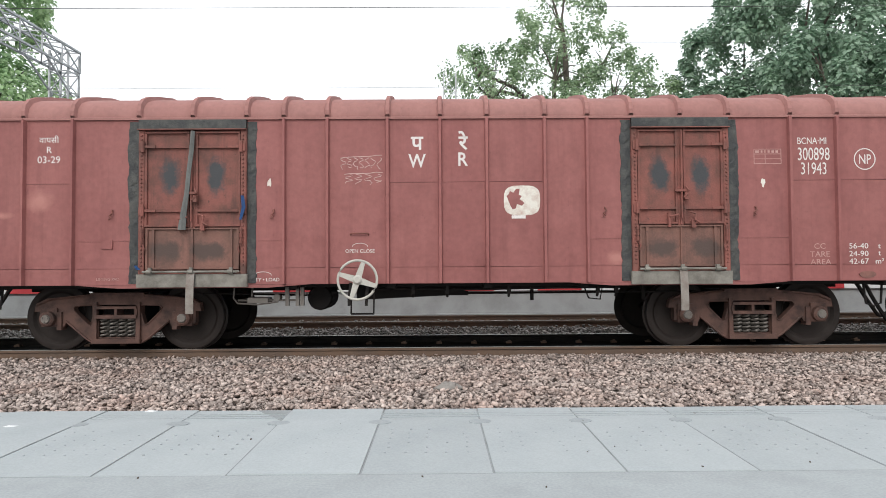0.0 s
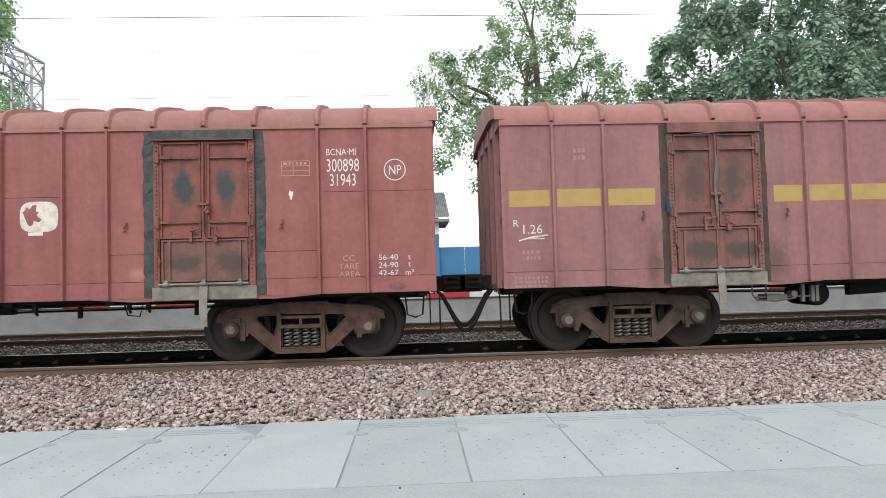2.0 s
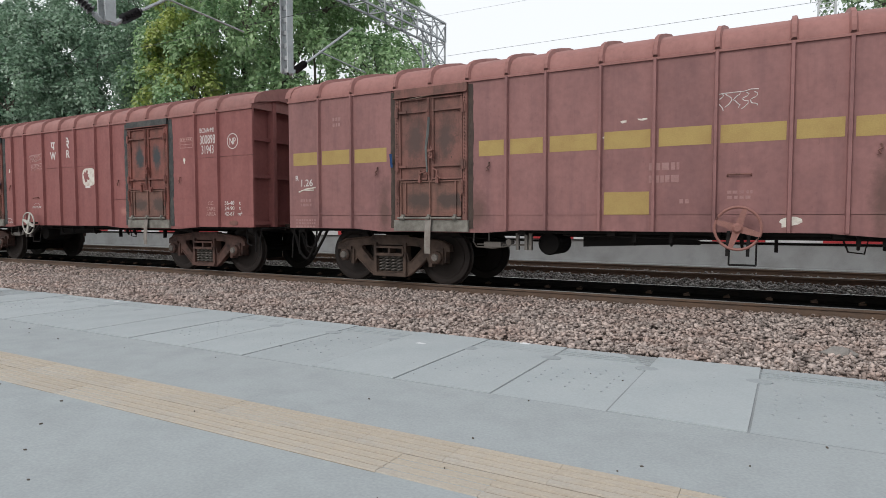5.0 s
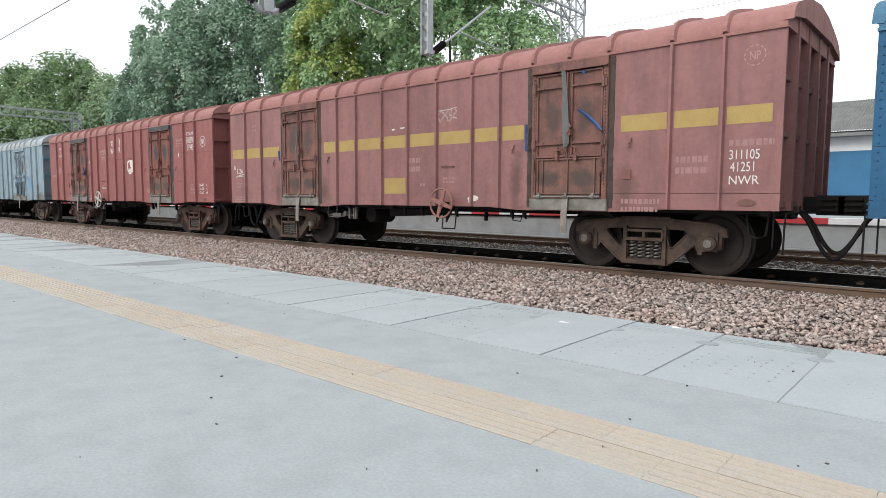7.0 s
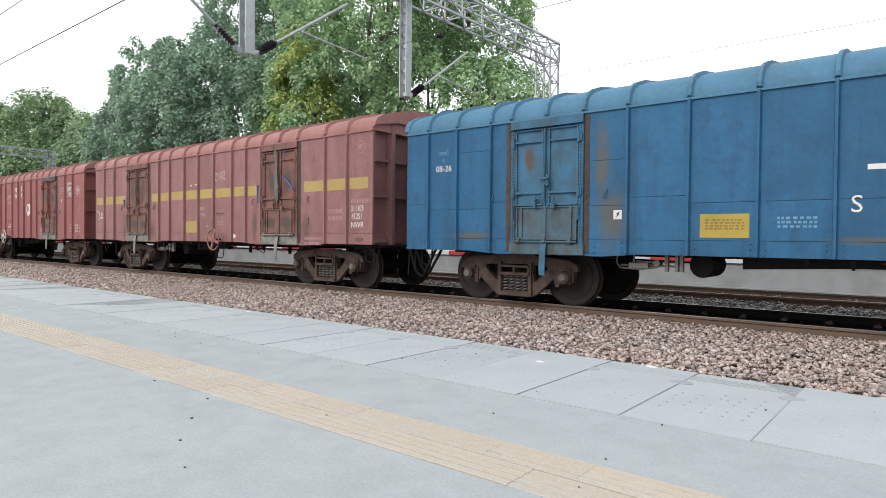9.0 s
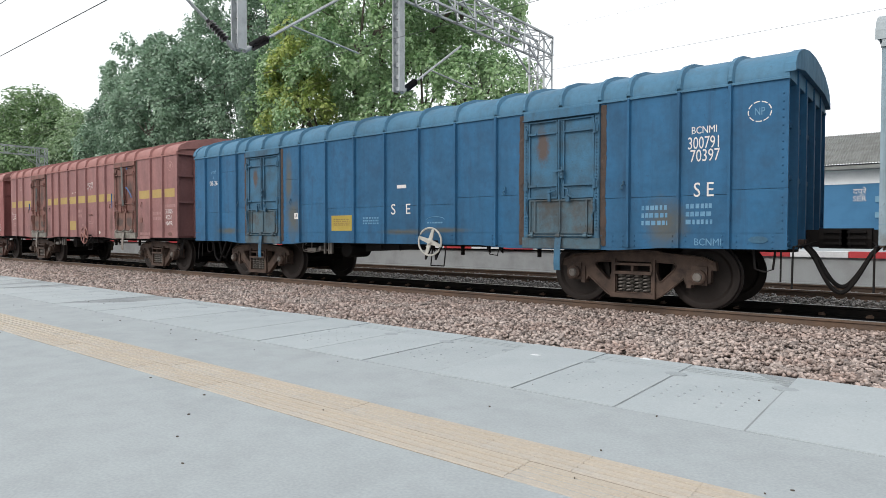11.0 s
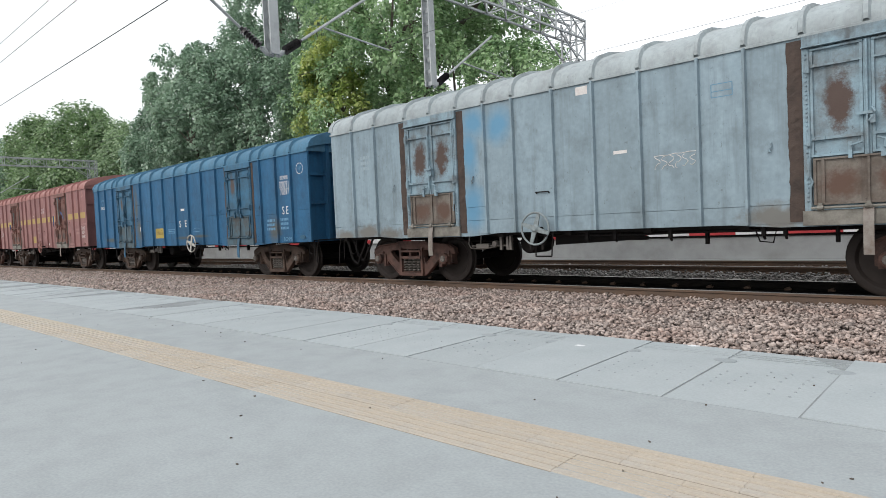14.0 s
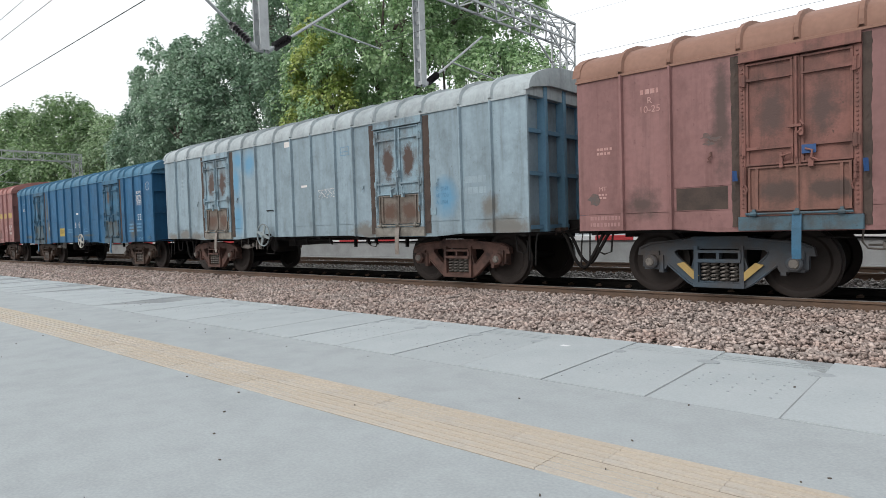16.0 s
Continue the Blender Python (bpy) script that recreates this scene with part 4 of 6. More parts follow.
    hand_wheel(w, style["wheel"], style["wheel_x"])
    STRETCH[:] = [1.0, 0.0]
    underframe(w, HALF - 6.756)
    sets = []
    for x in (-BOGIES, BOGIES):
        sets += bogie(w, x, style["bogie"])
    return w, sets


def weathered(m, dark, drips=0.4, specks=0.5):
    """Dirt run down in thin streaks, and specks of chipped paint."""
    n, l = m.node_tree.nodes, m.node_tree.links
    b = n["Principled BSDF"]
    out = b.inputs["Base Color"].links[0].from_socket
    tc = n.new("ShaderNodeTexCoord")
    for size, detail, lo, hi, strength in (((7.0, 7.0, 0.45), 6, 0.52, 0.74, drips), ((16.0, 16.0, 11.0), 8, 0.63, 0.70, specks), ((2.6, 2.6, 1.9), 9, 0.50, 0.66, drips * 0.8)):
        mp = n.new("ShaderNodeMapping")
        mp.inputs["Scale"].default_value = size
        mp.inputs["Location"].default_value = (size[0], 0, 3.7 * size[2])
        l.new(tc.outputs["Object"], mp.inputs[0])
        noi = n.new("ShaderNodeTexNoise")
        noi.inputs["Scale"].default_value, noi.inputs["Detail"].default_value, noi.inputs["Roughness"].default_value = 1.0, detail, 0.66
        l.new(mp.outputs[0], noi.inputs[0])
        mr = n.new("ShaderNodeMapRange")
        mr.inputs[1].default_value, mr.inputs[2].default_value, mr.inputs[4].default_value = lo, hi, strength
        l.new(noi.outputs[0], mr.inputs[0])
        mix = n.new("ShaderNodeMix")
        mix.data_type = "RGBA"
        mix.inputs[7].default_value = (*dark, 1)
        l.new(mr.outputs[0], mix.inputs[0])
        l.new(out, mix.inputs[6])
        out = mix.outputs[2]
    l.new(out, b.inputs["Base Color"])
    return m


def paint_pair(name, color, dirt, amount=0.45):
    return material(name, color, 0.68, dirt=dirt, dirt_amount=amount, scale=1.6, fine=16, bump=0.10, streak=True, vary=0.04, spec=0.32, wave=0.55, grit=0.16)


def nothing(w, st):
    pass


RED = paint_pair("oxide_red_paint", (0.258, 0.098, 0.091), (0.19, 0.068, 0.066), 0.6)
RED_B = paint_pair("dusty_oxide_red_paint", (0.262, 0.128, 0.121), (0.15, 0.08, 0.081), 0.65)
RED_E = paint_pair("brownish_oxide_red_paint", (0.225, 0.118, 0.113), (0.15, 0.08, 0.075), 0.6)
RED_ROOF = paint_pair("pale_red_roof_paint", (0.30, 0.142, 0.127), (0.21, 0.098, 0.088))
RED_DOOR = material("rust_stained_red_door_paint", (0.21, 0.075, 0.06), 0.75, dirt=(0.08, 0.05, 0.04), dirt_amount=0.75, scale=3.5, fine=40, bump=0.35, vary=0.08)
BROWN_DOOR = material("brown_rusty_door_paint", (0.195, 0.088, 0.072), 0.75, dirt=(0.085, 0.056, 0.048), dirt_amount=0.7, scale=3.5, fine=40, bump=0.35, vary=0.08)
RUST_FLAP = material("scuffed_red_grey_flap", (0.185, 0.09, 0.07), 0.75, dirt=(0.10, 0.064, 0.052), dirt_amount=0.8, scale=3, fine=40, bump=0.35)
ROOF_E = paint_pair("rusty_brown_roof_paint", (0.235, 0.13, 0.095), (0.16, 0.09, 0.065))
BLUE = paint_pair("mid_blue_paint", (0.020, 0.102, 0.208), (0.021, 0.064, 0.115), 0.75)
BLUE_ROOF = paint_pair("dull_blue_roof_paint", (0.06, 0.165, 0.26), (0.05, 0.115, 0.175))
BLUE_DOOR = material("chipped_blue_door_paint", (0.034, 0.12, 0.205), 0.7, dirt=(0.045, 0.062, 0.07), dirt_amount=0.6, scale=4, fine=40, bump=0.35, vary=0.06)
BLUE_FLAP = material("rusty_blue_flap", (0.06, 0.115, 0.15), 0.75, dirt=(0.07, 0.06, 0.05), dirt_amount=0.9, scale=4, fine=40, bump=0.35)
GREY = paint_pair("chalky_grey_blue_paint", (0.24, 0.315, 0.36), (0.15, 0.19, 0.21), 0.75)
GREY_ROOF = paint_pair("chalky_pale_grey_roof_paint", (0.34, 0.385, 0.40), (0.23, 0.255, 0.265), 0.7)
GREY_DOOR = material("pale_blue_rusty_door_paint", (0.225, 0.32, 0.375), 0.7, dirt=(0.12, 0.10, 0.085), dirt_amount=0.7, scale=3.5, fine=40, bump=0.35, vary=0.05)
GREY_FLAP = material("rust_grey_flap", (0.17, 0.15, 0.13), 0.8, dirt=(0.09, 0.065, 0.05), dirt_amount=0.9, scale=3.5, fine=40, bump=0.35)
GREY_END = paint_pair("blue_end_paint", (0.12, 0.235, 0.335), (0.085, 0.165, 0.235))


for m, dark, drips, specks in ((RED, (0.15, 0.052, 0.05), 0.35, 0.35), (RED_B, (0.14, 0.072, 0.073), 0.35, 0.35), (RED_E, (0.10, 0.052, 0.046), 0.45, 0.5), (RED_ROOF, (0.16, 0.08, 0.072), 0.3, 0.3),
                               (BLUE, (0.018, 0.054, 0.105), 0.55, 0.5), (BLUE_ROOF, (0.05, 0.09, 0.12), 0.4, 0.4), (GREY, (0.11, 0.135, 0.145), 0.5, 0.65), (GREY_ROOF, (0.17, 0.18, 0.18), 0.5, 0.5),
                               (RED_DOOR, (0.045, 0.03, 0.027), 0.6, 0.7), (BROWN_DOOR, (0.04, 0.028, 0.025), 0.6, 0.7), (RUST_FLAP, (0.045, 0.032, 0.028), 0.5, 0.7), (BLUE_DOOR, (0.026, 0.04, 0.05), 0.45, 0.6),
                               (BLUE_FLAP, (0.035, 0.035, 0.035), 0.6, 0.7), (GREY_DOOR, (0.06, 0.06, 0.06), 0.65, 0.7), (GREY_FLAP, (0.05, 0.04, 0.035), 0.6, 0.7)):
    weathered(m, dark, drips, specks)


def door_spots(doors, w=0.2, h=0.33, z=2.55):
    return [(x0 + (x1 - x0) * k, z, w, h) for x0, x1 in doors for k in (0.29, 0.71)]


def flap_spots(doors, w=0.2, h=0.16, z=1.48):
    return door_spots(doors, w, h, z)


RED_DOOR_A = spotted(RED_DOOR, (0.045, 0.048, 0.052), door_spots(DOORS_A, 0.17, 0.3))
spotted(RUST_FLAP, (0.075, 0.05, 0.043), flap_spots(DOORS_A) + flap_spots(DOORS_B))
spotted(BROWN_DOOR, (0.085, 0.052, 0.046), door_spots(DOORS_B, 0.18, 0.36, 2.5))
spotted(BLUE_DOOR, (0.075, 0.056, 0.05), [(-4.4, 2.5, 0.12, 0.3), (3.6, 2.55, 0.14, 0.35), (3.5, 1.5, 0.2, 0.2), (-3.75, 1.5, 0.2, 0.15)])
spotted(GREY_DOOR, (0.075, 0.05, 0.042), door_spots(DOORS_B, 0.2, 0.42, 2.52), 0.4)
spotted(GREY_FLAP, (0.10, 0.06, 0.045), flap_spots(DOORS_B, 0.25, 0.22))
spotted(GREY, (0.115, 0.26, 0.39), [(-2.62, 2.5, 0.22, 0.55), (-2.5, 3.05, 0.35, 0.3), (-1.95, 2.95, 0.3, 0.35), (4.86, 1.7, 0.3, 0.42), (-2.6, 1.5, 0.3, 0.5)], 0.9, 0.5, 2.0)
spotted(GREY, (0.15, 0.15, 0.14), [(-5.6, 1.1, 0.5, 0.2), (-4.9, 1.05, 0.5, 0.16), (-6.4, 1.05, 0.4, 0.14), (2.6, 1.1, 0.5, 0.2), (5.95, 1.5, 0.24, 0.24), (6.3, 1.1, 0.6, 0.25)], 0.7, 0.8, 4.0)
spotted(RED, (0.36, 0.16, 0.14), [(-5.63, 2.22, 0.2, 0.16), (-6.3, 2.0, 0.3, 0.05), (2.6, 1.35, 0.15, 0.1)], 0.9, 0.8, 5.0)
spotted(RED_B, (0.13, 0.07, 0.062), [(-4.55, 1.35, 0.16, 0.5), (2.6, 1.5, 0.15, 0.6), (4.6, 1.3, 0.2, 0.4), (-2.75, 1.3, 0.2, 0.4)], 0.9, 0.8, 4.0)
spotted(BLUE, (0.075, 0.085, 0.085), [(0.5, 1.17, 0.7, 0.06), (1.5, 1.2, 0.6, 0.05), (-2.95, 1.5, 0.3, 0.5), (5.6, 1.3, 0.3, 0.35), (-5.6, 1.2, 0.5, 0.08), (-3.1, 2.3, 0.12, 0.8)], 0.9, 0.7, 4.0)
spotted(RED_E, (0.085, 0.055, 0.05), [(-4.55, 2.6, 0.14, 0.9), (-4.65, 2.25, 0.15, 0.1), (-5.7, 1.4, 0.3, 0.25)], 0.8, 0.8, 4.0)


def bends_low(x):
    return (BOTTOM, 1.235, EAVE)


def style(plan, wheel_x, label, paint, roof, roof_label, door_mat, frame_mat, flap, sill, bogie_mat, wheel, door_label, seal_label, end=None, worn=None, extra=nothing, bends=bends_low, strap=None):
    return {"plan": plan, "wheel_x": wheel_x, "label": label, "paint": paint, "roof": roof, "roof_label": roof_label, "door": door_mat, "door_frame": frame_mat, "flap": flap, "sill": sill, "bogie": bogie_mat, "wheel": wheel,
            "door_label": door_label, "seal_label": seal_label, "end": end or paint, "worn": worn or WORN, "extra": extra, "bends": bends, "strap": strap or STRAP, "seal_w": 0.18 if paint is GREY else 0.15 if paint is RED else 0.11}


def bends_a(x):
    return (BOTTOM, 1.235, 1.62, EAVE) if x in (-5.15, -2.68, 2.19, 4.22) else (BOTTOM, 1.235, 2.45, EAVE) if x in (0.08, 0.75, -0.67, 5.11, 5.79, -5.85) else (BOTTOM, 1.235, EAVE)


def bends_c(x):
    k = int(abs(x) * 7.3) % 3
    return (BOTTOM, 1.235, (1.80, 1.92, 1.86)[k], EAVE) if x not in (-3.4, -5.93) else (BOTTOM, 1.235, 1.8, (2.55, 2.9)[x < -5], EAVE)


def bends_d(x):
    return (BOTTOM, 1.25, 1.5, EAVE) if x == -2.92 else (BOTTOM, 1.25, EAVE)


def bends_e(x):
    return (BOTTOM, 1.26, 1.60, EAVE) if x == -5.25 else (BOTTOM, 1.26, EAVE)


def extra_a(w, st):
    rng = random.Random(21)
    writing("\u0935\u093e\u092a\u0938\u0940", -5.5, 3.08, 0.085, LETTER, w)
    writing("R", -5.5, 2.94, 0.095, LETTER, w)
    writing("03-29", -5.5, 2.80, 0.10, LETTER, w)
    writing("\u092a", -0.25, 3.02, 0.20, LETTER, w, bold=0.006)
    writing("W", -0.25, 2.76, 0.19, LETTER, w, 0.85, bold=0.004)
    writing("\u0930\u0947", 0.41, 3.02, 0.20, LETTER, w, bold=0.006)
    writing("R", 0.40, 2.78, 0.19, LETTER, w, 0.9, bold=0.004)
    writing("BCNA\u00b7MI", 5.44, 3.02, 0.095, LETTER, w, 0.8)
    writing("300898", 5.46, 2.83, 0.185, LETTER, w, 0.60)
    writing("31943", 5.46, 2.62, 0.175, LETTER, w, 0.62)
    writing("NP", 6.2, 2.75, 0.14, LETTER, w, 0.72)
    ring(6.2, 2.75, 0.15, LETTER, w)
    for txt, x, z in (("CC", 5.52, 1.50), ("TARE", 5.52, 1.385), ("AREA", 5.53, 1.275), ("56-40", 6.08, 1.50), ("24-90", 6.08, 1.39), ("42-67", 6.08, 1.28), ("t", 6.38, 1.5), ("t", 6.38, 1.4), ("m\u00b2", 6.38, 1.28)):
        writing(txt, x, z, 0.078, LETTER if x > 6 else FAINT, w, 1.1)
    writing("OPEN CLOSE", -1.07, 1.47, 0.05, LETTER, w)
    writing("EMPTY \u2022 LOAD", -2.45, 1.07, 0.05, LETTER, w)
    writing("LIFTING PAD", -4.65, 1.09, 0.04, FAINT, w)
    chalk(-1.05, 2.72, 0.6, 0.17, CHALK, w, rng, True, loops=7)
    chalk(-1.02, 2.49, 0.55, 0.15, CHALK, w, rng, True, loops=4)
    for x, z, a in ((-1.07, 1.53, 0.11), (-2.45, 1.13, 0.12)):
        part("painted_arc", Shape().chain([(x + a * math.cos(q * math.pi / 8), -1.601, z + 0.05 * math.sin(q * math.pi / 8)) for q in range(9)], 0.004, 4), LETTER, w)
    # empty emblem: a pale round-cornered square, half scraped off, with a bar below
    s = Shape().prism([(1.25 + 0.26 * math.copysign(abs(math.cos(a * 0.2618)) ** 0.6, math.cos(a * 0.2618)), 2.18 + 0.215 * math.copysign(abs(math.sin(a * 0.2618)) ** 0.6, math.sin(a * 0.2618))) for a in range(24)], -1.602, -1.6, "y")
    emblem = part("painted_emblem", s, PALE, w, "half-scraped pale square emblem")
    part("scrape", Shape().blob(1.14, 2.20, 0.24, 0.26, -1.602, rng, 18, 0.4), RED, emblem)
    part("emblem_bar", Shape().box(1.10, 1.30, -1.603, -1.6, 1.92, 1.965), LETTER, emblem)
    for x0, x1 in ((4.6, 4.6), (4.76, 4.76), (4.99, 4.99)):
        part("painted_line", Shape().box(x0 - 0.004, x0 + 0.004, -1.602, -1.6, 2.69, 2.90), FAINT, w)
    for z in (2.69, 2.76, 2.83, 2.90):
        part("painted_line", Shape().box(4.6, 4.99, -1.602, -1.6, z - 0.004, z + 0.004), FAINT, w)
    bars(4.79, 2.865, 0.34, 0.035, 1, FAINT, w, rng)
    for x, z in ((-2.36, 2.45), (4.72, 2.42)):
        part("chip", Shape().blob(x, z, 0.06, 0.11, -1.6, rng, 10, 0.4), PALE, w)
    part("card_holder", Shape().box(-4.74, -4.58, -1.62, -1.6, 1.52, 1.64), RED, w)
    part("side_handle", Shape().chain([(-1.2, -1.6, 1.7), (-1.2, -1.64, 1.72), (-0.95, -1.64, 1.72), (-0.95, -1.6, 1.7)], 0.011, 6), RED_DOOR, w)
    part("cast_plate", Shape().prism([(6.2 + 0.12 * math.cos(a * 0.4), 1.09 + 0.05 * math.sin(a * 0.4)) for a in range(16)], -1.612, -1.6, "y"), BROWN_DOOR, w, "oval cast maker plate")
    cloth("cloth_strip", [(-3.42, 3.18, 0.08), (-3.44, 2.9, 0.10), (-3.47, 2.6, 0.09), (-3.5, 2.3, 0.10), (-3.55, 2.0, 0.13), (-3.57, 1.78, 0.15)], CLOTH, w, "grey cloth strip hanging from the door")
    cloth("cloth_strip", [(-2.72, 2.26, 0.06), (-2.70, 2.1, 0.08), (-2.74, 1.92, 0.05)], CLOTH_BLUE, w, "torn blue plastic strip")
    cloth("cloth_strip", [(-4.22, 1.28, 0.04), (-4.18, 1.22, 0.10)], CLOTH_BLUE, w, "torn blue plastic strip")


def extra_b(w, st):
    rng = random.Random(22)
    cuts = (-6.70, -6.0, -5.25, -4.45)
    spans = list(zip(cuts, cuts[1:])) + [(-2.78, -2.24), (-2.24, -1.6), (-1.6, -0.78), (-0.78, -0.03), (-0.03, 0.75), (0.75, 1.62), (1.62, 2.24), (2.24, 2.8), (4.46, 5.28), (5.28, 6.0), (6.0, 6.68)]
    for a, b in spans:
        part("yellow_band", Shape().box(a + 0.055, b - 0.055, -1.6025, -1.6, 2.17 + rng.uniform(-.006, .006), 2.415 + rng.uniform(-.006, .006)), STRIPE, w, "dull yellow painted band")
    part("yellow_square", Shape().box(-0.72, -0.09, -1.6025, -1.6, 1.24, 1.56), STRIPE, w, "dull yellow painted square")
    writing("R", -6.56, 1.94, 0.10, LETTER, w)
    writing("1.26", -6.33, 1.85, 0.13, LETTER, w)
    part("paint_smear", Shape().chain([(-6.52, -1.601, 1.68), (-6.3, -1.601, 1.74), (-6.1, -1.601, 1.76), (-6.4, -1.601, 1.71), (-6.15, -1.601, 1.71)], 0.013, 5), PALE, w)
    bars(-6.34, 1.52, 0.28, 0.05, 2, VERY_FAINT, w, rng)
    bars(-6.35, 1.15, 0.5, 0.035, 3, VERY_FAINT, w, rng)
    bars(-5.6, 2.98, 0.18, 0.06, 2, VERY_FAINT, w, rng)
    chalk(0.99, 2.70, 0.5, 0.22, LETTER, w, rng, True, loops=5, r=0.006)
    bars(0.1, 1.9, 0.4, 0.10, 2, VERY_FAINT, w, rng)
    bars(0.37, 1.42, 0.12, 0.06, 1, VERY_FAINT, w, rng)
    bars(1.05, 1.53, 0.3, 0.04, 2, VERY_FAINT, w, rng)
    part("pale_scuff", Shape().blob(1.62, 1.14, 0.26, 0.13, -1.6, rng, 12, 0.3), PALE, w, "pale scraped patch")
    part("side_handle", Shape().chain([(0.9, -1.6, 1.74), (0.9, -1.64, 1.76), (1.18, -1.64, 1.76), (1.18, -1.6, 1.74)], 0.012, 6), BROWN_DOOR, w)
    for x, z in ((-0.45, 2.55), (-0.2, 2.56), (-0.7, 2.35)):
        part("chip", Shape().blob(x, z, 0.11, 0.04, -1.6, rng, 10, 0.5), PALE, w)
    part("socket_frame", Shape().box(4.56, 4.70, -1.615, -1.6, 1.46, 1.60), BROWN_DOOR, w)
    bars(6.38, 1.92, 0.56, 0.085, 1, VERY_FAINT, w, rng)
    writing("311105", 6.3, 1.765, 0.13, LETTER, w, 0.72)
    writing("41251", 6.29, 1.60, 0.13, LETTER, w, 0.72)
    writing("NWR", 6.3, 1.42, 0.12, LETTER, w, 0.95)
    writing("NP", 6.38, 3.06, 0.11, FAINT, w, 0.7)
    ring(6.38, 3.06, 0.13, FAINT, w, 3)
    bars(5.6, 1.72, 0.45, 0.09, 2, VERY_FAINT, w, rng)
    bars(4.85, 1.12, 0.6, 0.07, 2, VERY_FAINT, w, rng)
    part("cast_plate", Shape().prism([(6.35 + 0.12 * math.cos(a * 0.4), 1.11 + 0.05 * math.sin(a * 0.4)) for a in range(16)], -1.612, -1.6, "y"), BROWN_DOOR, w, "oval cast maker plate")
    cloth("canvas_roll", [(-4.2, 3.17, 0.05), (-4.05, 3.165, 0.22), (-3.8, 3.18, 0.25), (-3.62, 3.2, 0.2)], CLOTH_BROWN, w, "rolled brown canvas over the door")
    cloth("cloth_strip", [(-3.6, 2.85, 0.05), (-3.62, 2.6, 0.08), (-3.65, 2.35, 0.06), (-3.63, 1.95, 0.04)], CLOTH, w, "grey cloth strip hanging from the door")
    cloth("cloth_strip", [(-4.36, 2.28, 0.06), (-4.34, 2.05, 0.07)], CLOTH_BLUE, w, "torn blue plastic strip")
    cloth("cloth_strip", [(3.55, 3.2, 0.10), (3.58, 2.9, 0.13), (3.6, 2.6, 0.16), (3.61, 2.3, 0.2), (3.62, 2.05, 0.17), (3.6, 1.98, 0.08)], CLOTH, w, "grey-green cloth bundle hanging from the door")
    cloth("cloth_strip", [(3.85, 2.56, 0.10), (4.0, 2.45, 0.12), (4.15, 2.32, 0.12), (4.24, 2.22, 0.08)], CLOTH_BLUE, w, "torn blue plastic strip")
    cloth("cloth_strip", [(3.9, 3.16, 0.12), (3.92, 3.1, 0.05)], CLOTH_BLUE, w, "torn blue plastic strip")
    cloth("cloth_strip", [(2.86, 2.4, 0.05), (2.85, 2.2, 0.08), (2.87, 1.95, 0.06)], CLOTH_BLUE, w, "torn blue plastic strip")


